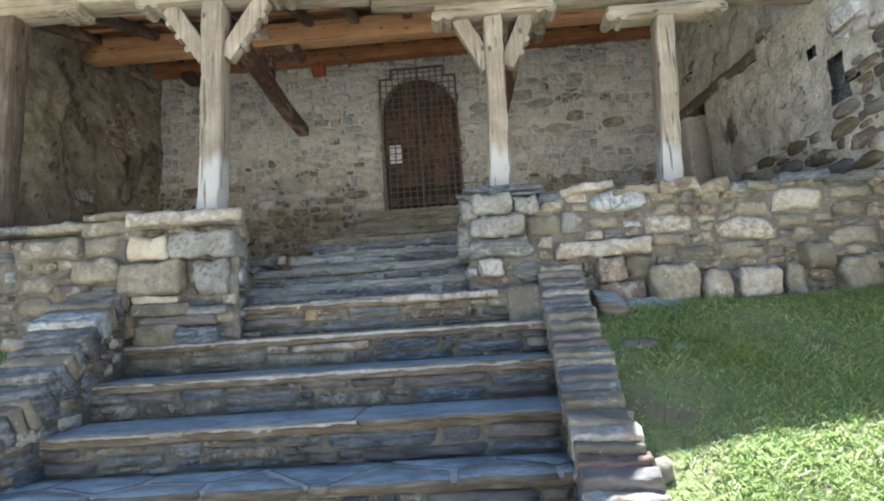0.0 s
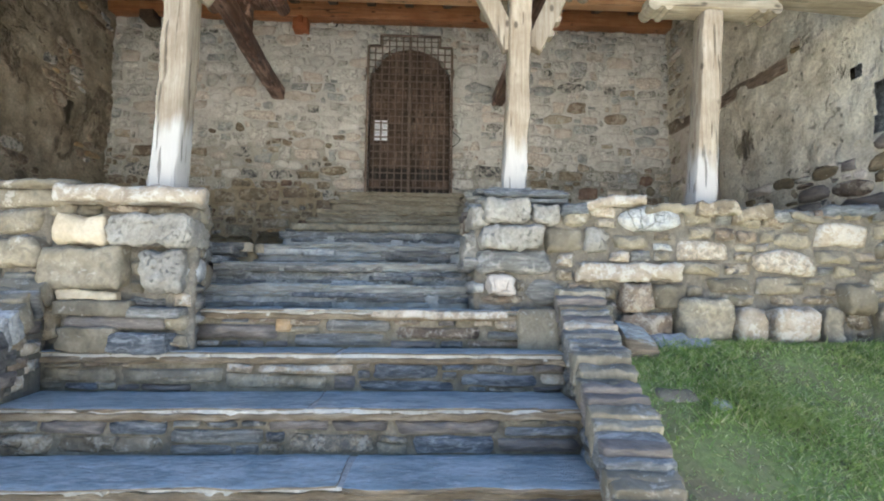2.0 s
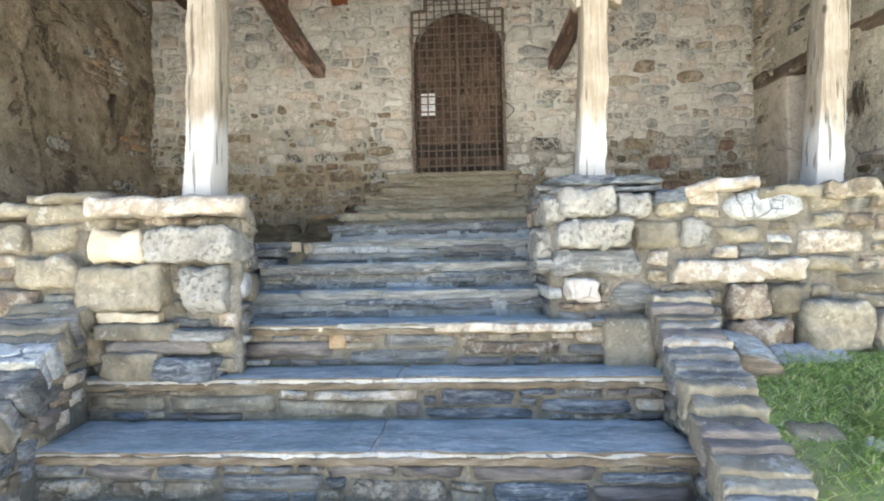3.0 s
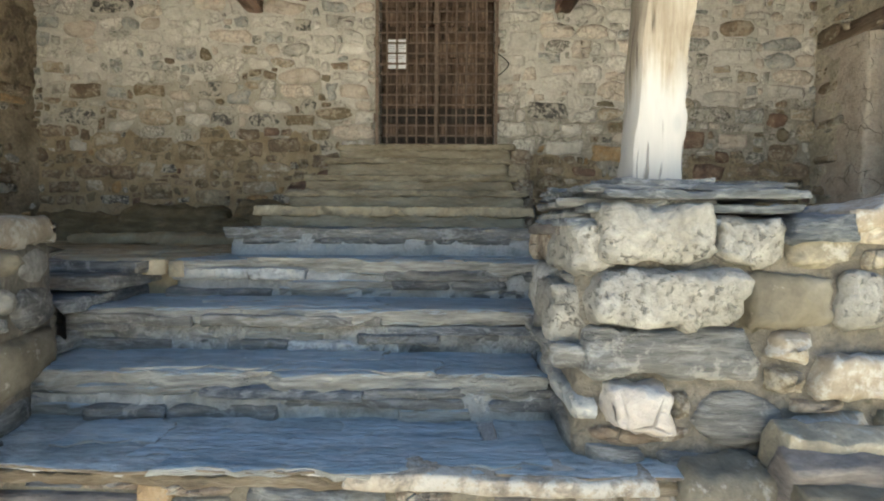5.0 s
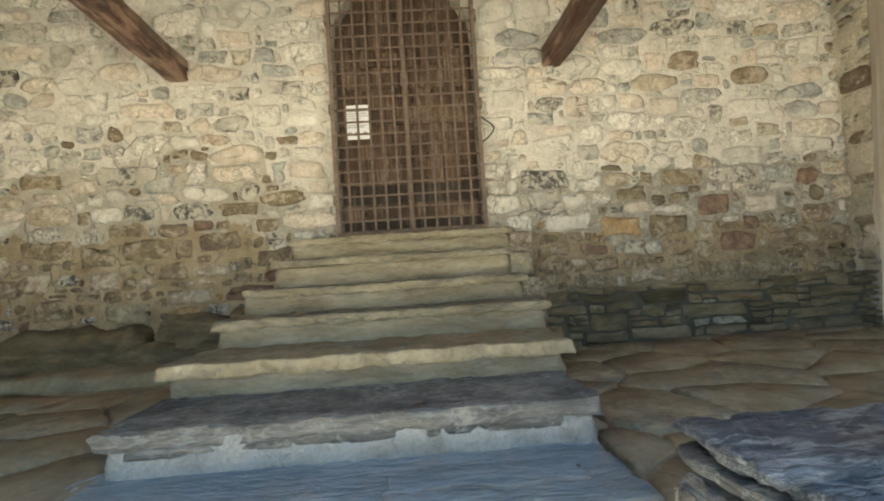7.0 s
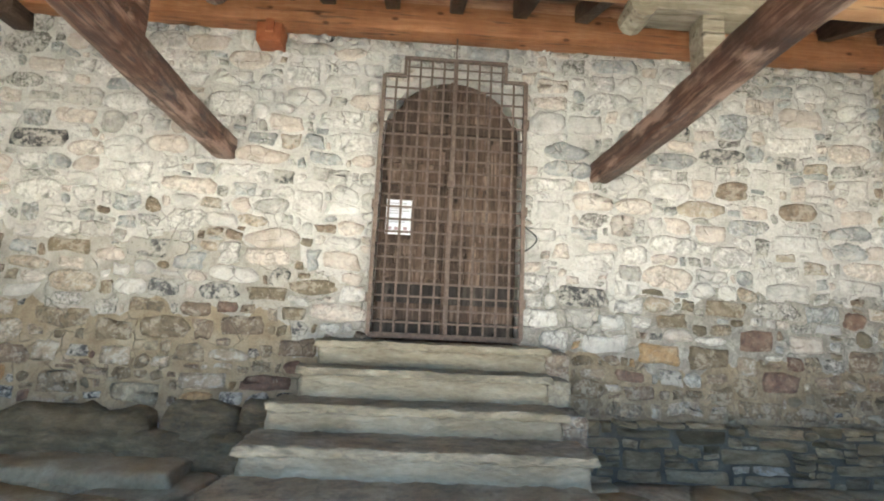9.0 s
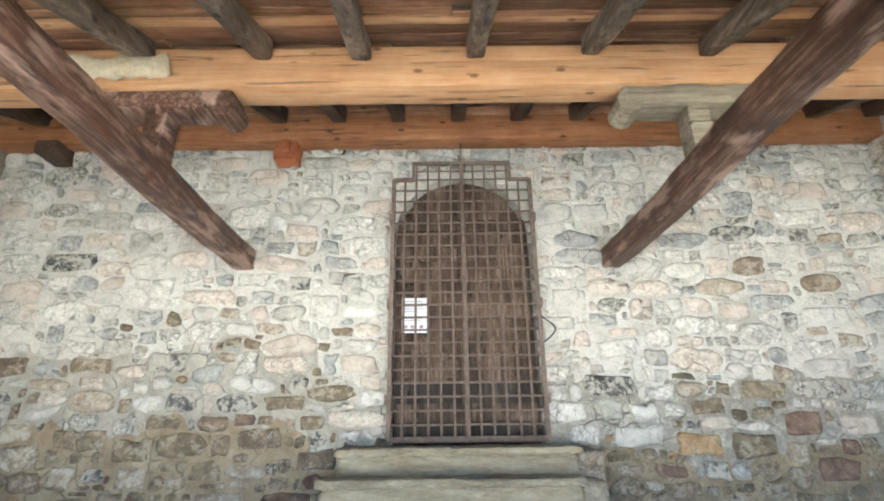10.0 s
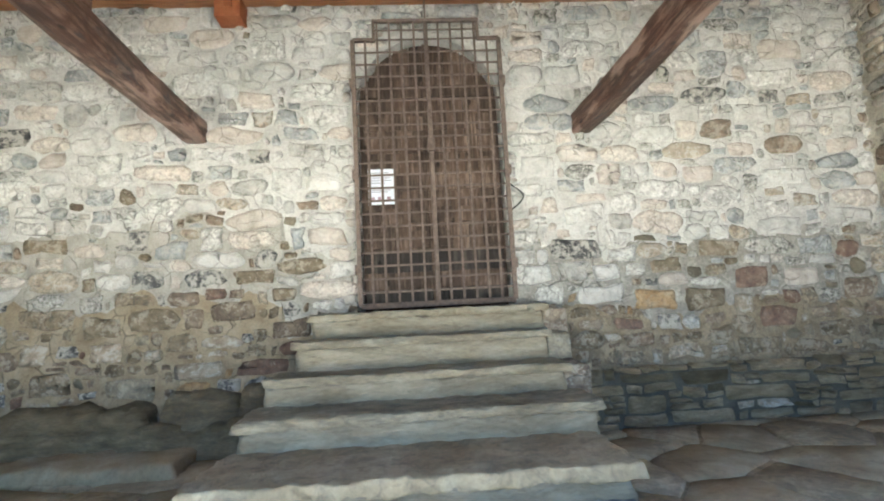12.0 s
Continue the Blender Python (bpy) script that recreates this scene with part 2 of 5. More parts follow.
def plaster_mat(name, tones, worn, amount):
    """Old lime render with worn patches that show the darker wall behind."""
    n = Net(name)
    big, fine = n.noise(1.7, 6, 0.65, None, 0.6), n.noise(38, 6, 0.7)
    col = n.ramp(n.noise(3.2, 6, 0.6), [(0.3, tones[0]), (0.5, tones[1]), (0.7, tones[2])])
    gone = n.grey(big, amount, amount + 0.06)
    col = n.mix(gone, col, worn)
    col = n.mix(0.6, col, n.ramp(fine, [(0.3, (0.4, 0.4, 0.4)), (0.7, (1.35, 1.33, 1.3))]), "MULTIPLY")
    spot = n.grey(n.noise(11, 3, 0.5), 0.64, 0.7)
    col = n.mix(n.math("MULTIPLY", spot, 0.7), col, (0.05, 0.045, 0.04))
    h = n.math("ADD", n.math("MULTIPLY", fine, 0.6), n.math("MULTIPLY", n.noise(9, 5), 1.2))
    h = n.math("SUBTRACT", h, n.math("MULTIPLY", gone, 0.8))
    return n.finish(col, 0.95, h, 0.9, 0.035)


PLASTER_DARK = plaster_mat("old_brown_render", [(0.2, 0.17, 0.125), (0.31, 0.27, 0.205), (0.42, 0.375, 0.295)], (0.15, 0.125, 0.095), 0.56)
PLASTER_PALE = plaster_mat("weathered_cream_render", [(0.38, 0.35, 0.28), (0.58, 0.545, 0.45), (0.7, 0.67, 0.58)], (0.16, 0.14, 0.11), 0.6)


def wood_mat(name, tones, along, rough=0.75, knots=True, bump=0.5, vary=0.2, base=None, stains=0.45, weathered=0.0):
    """Timber with its grain along an axis; base: a weathered foot below that height, paled further for sky light."""
    n = Net(name)
    sc = [22.0, 22.0, 22.0]
    sc["xyz".index(along)] = 1.3
    v = n.stretch(sc)
    g = n.math("ADD", n.math("MULTIPLY", n.noise(1.8, 8, 0.72, v, 0.5), 0.65), n.math("MULTIPLY", n.noise(5.0, 5, 0.65), 0.35))
    col = n.ramp(g, [(0.34, tones[0]), (0.5, tones[1]), (0.64, tones[2])])
    col = n.vary(col, vary)
    stain = n.grey(n.noise(1.9, 4, 0.6), 0.48, 0.66, 0.0, stains)
    col = n.mix(stain, col, tones[0])
    if knots:
        sk = [8.0, 8.0, 8.0]
        sk["xyz".index(along)] = 4.2
        k = n.grey(n.cells(1.0, n.stretch(sk)), 0.07, 0.15, 0.85, 0.0)
        col = n.mix(k, col, tuple(0.35 * c for c in tones[0]))
    # Foot paled: bleached wood and bright sky light, both put into the colour.
    if base:
        sep = n.t.nodes.new("ShaderNodeSeparateXYZ")
        n.put(sep.inputs[0], n.pos.outputs["Position"])
        edge = n.math("ADD", sep.outputs[2], n.math("MULTIPLY", n.noise(1.0, 3, 0.6, n.stretch((13, 13, 1.6))), 0.5))
        col = n.mix(n.grey(edge, base + 0.06, base + 0.2, 0.75, 0.0), col, (0.5, 0.495, 0.475))
    if weathered:
        long = n.stretch([5.0 if c != along else 1.5 for c in "xyz"])
        col = n.mix(n.grey(n.noise(1.3, 5, 0.6, long), 0.54, 0.62, 0.0, weathered), col, tuple(min(0.6, 1.5 * c + 0.04) for c in tones[2]))
        col = n.mix(n.grey(n.noise(1.9, 5, 0.65, long, 0.6), 0.58, 0.64, 0.0, weathered), col, (0.03, 0.033, 0.042))
    crack = n.grey(n.noise(1.0, 3, 0.5, n.stretch([s * 1.7 for s in sc])), 0.32, 0.38, 0.0, 1.0)
    h = n.math("ADD", n.math("MULTIPLY", g, 0.6), crack)
    return n.finish(n.mix(n.math("MULTIPLY", n.math("SUBTRACT", 1.0, crack), 0.6), col, (0.04, 0.03, 0.02)), rough, h, bump, 0.012)


POST_WOOD = wood_mat("weathered_grey_timber", [(0.165, 0.128, 0.085), (0.27, 0.224, 0.166), (0.38, 0.338, 0.27)], "z", bump=0.8, base=2.78)
OLD_POST_WOOD = wood_mat("dark_post_timber", [(0.05, 0.034, 0.023), (0.115, 0.085, 0.06), (0.2, 0.16, 0.12)], "z", bump=0.8)
CORBEL_WOOD = wood_mat("weathered_corbel_timber", [(0.14, 0.108, 0.072), (0.26, 0.222, 0.16), (0.38, 0.34, 0.27)], "x", bump=0.8)
TIE_WOOD = wood_mat("dark_stained_timber", [(0.028, 0.014, 0.011), (0.1, 0.05, 0.033), (0.29, 0.195, 0.15)], "y", 0.5, stains=0.85, weathered=0.6)
DARK_WOOD = wood_mat("dark_brown_timber", [(0.04, 0.026, 0.018), (0.09, 0.06, 0.042), (0.17, 0.125, 0.09)], "y", 0.65)
RAFTER_WOOD = wood_mat("grey_brown_rafter_timber", [(0.07, 0.05, 0.035), (0.15, 0.115, 0.085), (0.25, 0.2, 0.155)], "y", 0.7, weathered=0.55)
NEW_WOOD = wood_mat("honey_pine_timber", [(0.35, 0.175, 0.078), (0.46, 0.26, 0.13), (0.53, 0.345, 0.2)], "x", 0.55, vary=0.1, stains=0.25)
PLATE_WOOD = wood_mat("red_brown_pine_timber", [(0.22, 0.09, 0.038), (0.34, 0.155, 0.07), (0.45, 0.235, 0.115)], "x", 0.55, vary=0.1)
BOARD_WOOD = wood_mat("roof_boards", [(0.17, 0.08, 0.045), (0.33, 0.175, 0.1), (0.52, 0.32, 0.195)], "x", 0.7, vary=0.45)
LOWER_DARK_WOOD = wood_mat("dark_kick_board_oak", [(0.014, 0.012, 0.011), (0.04, 0.032, 0.028), (0.1, 0.084, 0.07)], "z", 0.7, vary=0.25)
DOOR_WOOD = wood_mat("aged_door_oak", [(0.03, 0.019, 0.014), (0.085, 0.056, 0.04), (0.21, 0.155, 0.12)], "z", 0.7, vary=0.35)


def plain_mat(name, tones, scale, rough, metal=0.0, bump=0.2):
    n = Net(name)
    f = n.noise(scale, 5, 0.6)
    col = n.ramp(f, [(0.3, tones[0]), (0.7, tones[1])])
    return n.finish(n.vary(col, 0.1), rough, n.noise(scale * 3, 3), bump, 0.003, metal)


IRON = plain_mat("rusty_iron", [(0.1, 0.076, 0.062), (0.2, 0.152, 0.126)], 30, 0.75, 0.1, 0.4)
PAPER = plain_mat("white_paper", [(0.74, 0.77, 0.86), (0.8, 0.83, 0.9)], 6, 0.6, 0.0, 0.05)
INK = plain_mat("grey_print", [(0.3, 0.3, 0.34), (0.36, 0.36, 0.4)], 20, 0.6)
INK_RED = plain_mat("dark_print", [(0.36, 0.26, 0.32), (0.44, 0.32, 0.38)], 20, 0.6)
CABLE = plain_mat("black_cable", [(0.02, 0.02, 0.02), (0.04, 0.04, 0.04)], 40, 0.5)
RUST_BOX = plain_mat("red_painted_wood", [(0.27, 0.085, 0.035), (0.38, 0.14, 0.06)], 14, 0.6)


def grass_mat():
    n = Net("grass")
    col = n.ramp(n.chance(), [(0.0, (0.2, 0.29, 0.08)), (0.5, (0.3, 0.41, 0.12)), (0.78, (0.44, 0.51, 0.21)), (1.0, (0.62, 0.57, 0.36))])
    col = n.mix(n.grey(n.noise(2.2, 3), 0.45, 0.7, 0.0, 0.5), col, (0.32, 0.36, 0.14))
    thin = n.t.nodes.new("ShaderNodeBsdfTranslucent")
    n.t.links.new(col, thin.inputs["Color"])
    both = n.t.nodes.new("ShaderNodeMixShader")
    both.inputs[0].default_value = 0.4
    n.t.links.new(n.b.outputs[0], both.inputs[1])
    n.t.links.new(thin.outputs[0], both.inputs[2])
    n.t.links.new(both.outputs[0], n.t.nodes["Material Output"].inputs[0])
    return n.finish(col, 0.5)


def ground_mat():
    n = Net("turf")
    col = n.ramp(n.noise(3.0, 6, 0.65), [(0.32, (0.2, 0.165, 0.1)), (0.5, (0.2, 0.225, 0.085)), (0.68, (0.23, 0.29, 0.1))])
    col = n.mix(n.grey(n.noise(26, 4), 0.45, 0.65, 0.0, 0.4), col, (0.1, 0.12, 0.04))
    sep = n.t.nodes.new("ShaderNodeSeparateXYZ")
    n.put(sep.inputs[0], n.pos.outputs["Position"])
    # Pale gravel before the stair is unseen, added to bounce sunlight into the porch.
    path = n.grey(n.math("ADD", sep.outputs[1], n.noise(1.5, 4)), 0.9, 1.3, 1.0, 0.0)
    col = n.mix(path, col, n.ramp(n.noise(40, 4), [(0.3, (0.44, 0.375, 0.28)), (0.7, (0.63, 0.56, 0.44))]))
    return n.finish(col, 0.95, n.noise(30, 5), 0.8, 0.03)


GRASS, TURF = grass_mat(), ground_mat()
rng = random.Random(11)


# ---- mesh tools ----
def mesh(name, verts, faces, mat, smooth=True):
    me = bpy.data.meshes.new(name)
    me.from_pydata([tuple(v) for v in verts], [], faces)
    me.materials.append(mat)
    if smooth:
        me.shade_smooth()
        if any(w in mat.name for w in ("timber", "board", "oak", "iron", "wood")):
            me.set_sharp_from_angle(angle=radians(28))
    return me


def thing(name, label, category, kind="", group="", at=(0, 0, 0)):
    ob = new(name)
    ob.location = at
    return tagged(ob, label, category, group, kind)


def part(name, me, parent, label=""):
    ob = new(name, me)
    ob.parent = parent
    ob.matrix_parent_inverse = Matrix.Translation(parent.location).inverted() if parent.type == "EMPTY" else Matrix()
    return tagged(ob, label)


def lines(a, b, r, seg):
    n = max(1, int(round((b - a - 2 * r) / seg)))
    inner = [a + r + (b - a - 2 * r) * i / n for i in range(n + 1)]
    return [a, *inner, b]


def block(x0, x1, y0, y1, z0, z1, r=0.02, seg=0.15, amp=0.006, freq=5.0, warp=None, lie=1.0):
    """A box with rounded edges and an uneven surface, as verts and faces."""
    r = min(r, 0.45 * min(x1 - x0, y1 - y0, z1 - z0))
    ax = [lines(x0, x1, r, seg), lines(y0, y1, r, seg), lines(z0, z1, r, seg)]
    index, verts = {}, []
    off = Vector((rng.uniform(0, 50), rng.uniform(0, 50), rng.uniform(0, 50)))

    def node(i, j, k):
        key = (i, j, k)
        if key not in index:
            p = Vector((ax[0][i], ax[1][j], ax[2][k]))
            q = Vector((min(max(p.x, x0 + r), x1 - r), min(max(p.y, y0 + r), y1 - r), min(max(p.z, z0 + r), z1 - r)))
            d = p - q
            if d.length > 1e-9:
                p = q + d.normalized() * r
            if amp:
                d = noise.noise_vector(p * freq + off) * 0.7 + noise.noise_vector(p * freq * 3.1 + off) * 0.5 + noise.noise_vector(p * freq * 8.0 + off) * 0.3
                d.z *= lie
                p = p + d * amp
            if warp:
                p = Vector(warp(p))
            index[key] = len(verts)
            verts.append(p)
        return index[key]

    faces = []
    na, nb, nc = (len(a) - 1 for a in ax)
    for i in range(na):
        for j in range(nb):
            faces.append((node(i, j, 0), node(i, j + 1, 0), node(i + 1, j + 1, 0), node(i + 1, j, 0)))
            faces.append((node(i, j, nc), node(i + 1, j, nc), node(i + 1, j + 1, nc), node(i, j + 1, nc)))
    for i in range(na):
        for k in range(nc):
            faces.append((node(i, 0, k), node(i + 1, 0, k), node(i + 1, 0, k + 1), node(i, 0, k + 1)))
            faces.append((node(i, nb, k), node(i, nb, k + 1), node(i + 1, nb, k + 1), node(i + 1, nb, k)))
    for j in range(nb):
        for k in range(nc):
            faces.append((node(0, j, k), node(0, j, k + 1), node(0, j + 1, k + 1), node(0, j + 1, k)))
            faces.append((node(na, j, k), node(na, j + 1, k), node(na, j + 1, k + 1), node(na, j, k + 1)))
    return verts, faces


def beam(a, b, w, h, r=0.012, seg=0.2, amp=0.006, bend=0.0):
    """A timber of width w and height h from a to b, slightly bent sideways and up."""
    a, b = Vector(a), Vector(b)
    length = (b - a).length
    turn = (b - a).to_track_quat("Y", "Z").to_matrix().to_4x4()
    m = Matrix.Translation(a) @ turn
    v, f = block(-w / 2, w / 2, 0, length, -h / 2, h / 2, r, seg, amp, 3.0,
                 lambda p: (p.x + bend * math.sin(p.y * 2.1), p.y, p.z + 0.6 * bend * math.sin(p.y * 1.7 + 1)))
    return [m @ p for p in v], f


def pebble(w, h, d, power=3.4, jag=0.07):
    """A rough wall stone: its face looks to -y, its back is buried. Verts and faces round the origin."""
    cut = rng.uniform(0.2, 0.42) if power < 4.4 else rng.uniform(0.08, 0.24)
    cr = [Vector((sx * w / 2 * (1 - rng.uniform(0, 2.2 * jag)), sz * h / 2 * (1 - rng.uniform(0, 2.4 * jag)))) for sx, sz in ((-1, -1), (1, -1), (1, 1), (-1, 1))]
    ring = []
    for i in range(4):
        p, q, o = cr[i], cr[(i + 1) % 4], cr[i - 1]
        c = cut * rng.uniform(0.5, 1.6)
        ring += [p + (o - p) * c * min(1, h / w if i % 2 else 1), p + (p * -0.06), p + (q - p) * c]
        ring.append(p + (q - p) * rng.uniform(0.42, 0.58) + Vector((rng.uniform(-1, 1), rng.uniform(-1, 1))) * jag * h * 0.6)
    if power < 4.0 and rng.random() < 0.75:
        e, ph = rng.uniform(2.2, 3.4), rng.uniform(0, 6.28)
        ring = []
        for i in range(15):
            a = 2 * math.pi * (i + 0.25 * rng.random()) / 15
            rad = (abs(math.cos(a)) ** e + abs(math.sin(a)) ** e) ** (-1 / e) * (1 + 0.07 * math.sin(2 * a + ph) + rng.uniform(-0.5, 0.5) * jag)
            ring.append(Vector((rad * math.cos(a) * w / 2, rad * math.sin(a) * h / 2)))
    k = len(ring)
    v, f = [], []
    lip = min(0.016, 0.2 * min(w, h)) / (0.5 * min(w, h))
    tilt, roll = rng.uniform(-0.35, 0.35) * d, rng.uniform(-0.3, 0.3) * d
    for y, scl, jit in ((0.05, 1.0, 0.0), (-0.3 * d, 1.0, 0.12), (-0.85 * d, 1 - lip, 0.16), (-0.98 * d, 1 - 2.4 * lip, 0.2)):
        for p in ring:
            yy = y if y > 0 else y + jit * d * rng.uniform(-1, 1) + tilt * p.x / w + roll * p.y / h
            v.append(Vector((p.x * scl, yy, p.y * scl)))
    v.append(Vector((rng.uniform(-0.1, 0.1) * w, -d * rng.uniform(0.95, 1.12), rng.uniform(-0.1, 0.1) * h)))
    for row in (0, 1, 2):
        for i in range(k):
            j = (i + 1) % k
            f.append((row * k + i, row * k + j, (row + 1) * k + j, (row + 1) * k + i))
    for i in range(k):
        f.append((3 * k + i, 3 * k + (i + 1) % k, 4 * k))
    return v, f


def courses(x0, x1, z0, z1, hs, ws, joint=0.018, wave=0.02):
    """Cells of rough coursed masonry: centre, width and height."""
    out, z, ph = [], z0, rng.uniform(0, 9)
    while z < z1 - 0.3 * hs[0]:
        h = min(rng.uniform(*hs), z1 - z)
        x = x0 - rng.uniform(0, 0.6) * ws[0]
        while x < x1:
            w = rng.uniform(*ws) * rng.choice((0.7, 1, 1, 1.35))
            a, b = max(x, x0), min(x + w, x1)
            if b - a > 0.45 * ws[0]:
                cx, dz = (a + b) / 2, wave * math.sin(1.9 * (a + b) / 2 + ph + 0.6 * z)
                if h > 0.13 and rng.random() < 0.16:
                    cut = rng.uniform(0.35, 0.65)
                    out.append((cx, z + dz + h * cut / 2, b - a - joint, h * cut - joint * 0.8))
                    out.append((cx, z + dz + h * (1 + cut) / 2, b - a - joint, h * (1 - cut) - joint * 0.8))
                else:
                    out.append((cx, z + dz + h / 2, b - a - joint, h * rng.uniform(0.86, 1.0) - joint * 0.6))
            x += w
        z += h
    return out


def rubble(x0, x1, z0, z1, sizes, gap=0.014, course=0.0, closed=None):
    """Cells of random rubble, packed the largest first and then grown until they nearly touch.
    sizes: rows of (widths, heights, tries per square metre); closed: places to leave free."""
    c = 0.01
    nu, nz = int((x1 - x0) / c), int((z1 - z0) / c)
    full = np.zeros((nz, nu), bool)
    for r in closed or ():
        full[max(0, int((r[4] - z0) / c)):max(0, int((r[5] - z0) / c)), max(0, int((r[0] - x0) / c)):max(0, int((r[1] - x0) / c))] = True
    boxes, g = [], max(1, int(round(gap / c)))
    for ws, hs, tries in sizes:
        for _ in range(int(tries * (x1 - x0) * (z1 - z0))):
            w, h = int(rng.uniform(*ws) / c), int(rng.uniform(*hs) / c)
            i, k = rng.randrange(0, max(1, nu - w)), rng.randrange(0, max(1, nz - h))
            if course and rng.random() < 0.75:
                k = int(round(k * c / course) * course / c) + rng.randrange(-1, 2)
            k = min(max(k, 0), nz - h)
            if k < 0 or full[max(0, k - g):k + h + g, max(0, i - g):i + w + g].any():
                continue
            full[k:k + h, i:i + w] = True
            boxes.append([i, i + w, k, k + h, int(w * 1.5) + 3, int(h * 1.45) + 3])
    for _ in range(9):
        rng.shuffle(boxes)
        for b in boxes:
            i, j, k, l, mw, mh = b
            if j - i < mw and i > g and not full[max(0, k - g):l + g, i - g - 1:i].any():
                full[k:l, i - 1] = True
                b[0] = i = i - 1
            if j - i < mw and j < nu - g and not full[max(0, k - g):l + g, j:j + g + 1].any():
                full[k:l, j] = True
                b[1] = j = j + 1
            if l - k < mh and k > g and not full[k - g - 1:k, max(0, i - g):j + g].any():
                full[k - 1, i:j] = True
                b[2] = k = k - 1
            if l - k < mh and l < nz - g and not full[l:l + g + 1, max(0, i - g):j + g].any():
                full[l, i:j] = True
                b[3] = l + 1
    return [(x0 + (b[0] + b[1]) / 2 * c, z0 + (b[2] + b[3]) / 2 * c, (b[1] - b[0]) * c, (b[3] - b[2]) * c) for b in boxes]


CHURCH_STONES = [((0.26, 0.42), (0.12, 0.18), 14), ((0.18, 0.32), (0.1, 0.15), 70), ((0.11, 0.22), (0.07, 0.12), 190), ((0.06, 0.13), (0.045, 0.08), 260), ((0.03, 0.07), (0.03, 0.045), 260)]
FIELD = [((0.3, 0.46), (0.1, 0.15), 5), ((0.2, 0.34), (0.08, 0.13), 34), ((0.12, 0.24), (0.06, 0.1), 110), ((0.07, 0.15), (0.04, 0.075), 240), ((0.04, 0.08), (0.03, 0.045), 300)]
PARAPET = [((0.22, 0.4), (0.12, 0.18), 12), ((0.14, 0.28), (0.08, 0.14), 60), ((0.09, 0.18), (0.05, 0.09), 160), ((0.05, 0.1), (0.03, 0.05), 260)]
THIN = [((0.3, 0.7), (0.05, 0.1), 20), ((0.16, 0.4), (0.04, 0.08), 120), ((0.1, 0.2), (0.03, 0.06), 400), ((0.05, 0.1), (0.02, 0.04), 700)]


def lay(parent, m, cells, pick, depth=(0.012, 0.035), keep=None, single=None, label="", power=3.4, jag=0.07, wob=0.026):
    """Lay stones into a wall. m: wall pose (x along, -y out, z up). pick(cell) gives the material.
    single(cell) tells which stones are objects of their own; the rest are joined by material."""
    rest = {}
    for c in cells:
        if keep and not keep(c):
            continue
        v, f = pebble(c[2], c[3], rng.uniform(*depth), power=rng.uniform(power - 0.8, power + 1.2), jag=jag)
        for p in v:
            q = Vector(((c[0] + p.x) * 5.2, (c[1] + p.z) * 5.2, 3.3))
            r = q * 3.3
            p.x += wob * (noise.noise(q) + 0.38 * noise.noise(r))
            q.z, r.z = 9.1, 9.1
            p.z += wob * (0.85 * noise.noise(q) + 0.38 * noise.noise(r))
        at = m @ Matrix.Translation((c[0], 0, c[1]))
        mat = pick(c)
        if single is None or single(c):
            ob = part("stone", mesh("stone", v, f, mat), parent)
            ob.matrix_basis = at if parent.type == "MESH" else ob.matrix_basis
            if parent.type == "EMPTY":
                ob.matrix_parent_inverse = Matrix.Translation(parent.location).inverted() @ at
        else:
            vs, fs = rest.setdefault(mat.name, ([], []))
            n0 = len(vs)
            vs += [at @ p for p in v]
            fs += [tuple(i + n0 for i in q) for q in f]
    for name, (vs, fs) in rest.items():
        tagged(part("far_stones", mesh("far_stones", vs, fs, bpy.data.materials[name]), parent), label, kind="stuff")


def weigh(*pairs):
    """A random choice by weight among (material, weight)."""
    return rng.choices([p[0] for p in pairs], [p[1] for p in pairs])[0]


# ---- ground: one sheet to the horizon, with a bank that rises to the porch ----
def right_inner(y):
    """Inner edge of the stair's east cheek wall."""
    return 0.62 - 0.117 * (3.5 - y)


def left_inner(y):
    """Inner edge of the west cheek wall, which flares outward at its foot."""
    return float(np.interp(y, (0.6, 1.5, 1.9, 2.2, 2.5, 3.25), (-3.1, -2.62, -2.36, -2.18, -2.08, -2.16)))


def bank(x, y):
    """Height of the turf."""
    t = min(max((y - 0.9) / 2.5, 0.0), 1.0)
    z = 1.42 * (0.35 * t * t * (3 - 2 * t) + 0.65 * t ** 1.25)
    return z + 0.02 * noise.noise(Vector((x * 1.3, y * 1.3, 0.3)))


def make_ground():
    ys = [-400, -60, -15, -6, -2, -0.5] + [0.1 * i for i in range(2, 41)] + [4.6, 6, 9, 20, 90, 500]
    offs = [-500, -80, -20, -9, -6] + [-5 + 0.2 * i for i in range(14)]
    verts, faces, width = [], [], 0
    for y in ys:
        yy = min(max(y, 0.6), 4.0)
        li, ri = left_inner(yy), right_inner(yy)
        xs = [(o, 0) for o in offs if o < -2.35] + [(li - 0.16, 0), (li - 0.08, 1), (ri + 0.06, 1), (ri + 0.14, 0)]
        xs += [(max(0.9, ri + 0.3) + 0.2 * i, 0) for i in range(16)] + [(6, 0), (12, 0), (40, 0), (500, 0)]
        xs = [((min(x, li - 0.3) if (not low and x < li - 0.2) else x), low) for x, low in xs]
        width = len(xs)
        for x, low in xs:
            inside = 0.5 if (low and y > 1.15) else 0.0
            verts.append((x, y, bank(min(max(x, -9), 9), y) - inside))
    for j in range(len(ys) - 1):
        for i in range(width - 1):
            a = j * width + i
            faces.append((a, a + 1, a + width + 1, a + width))
    tagged(new("ground", mesh("ground", verts, faces, TURF)), "green turf bank rising to the stone porch", "ground", kind="structure")


make_ground()


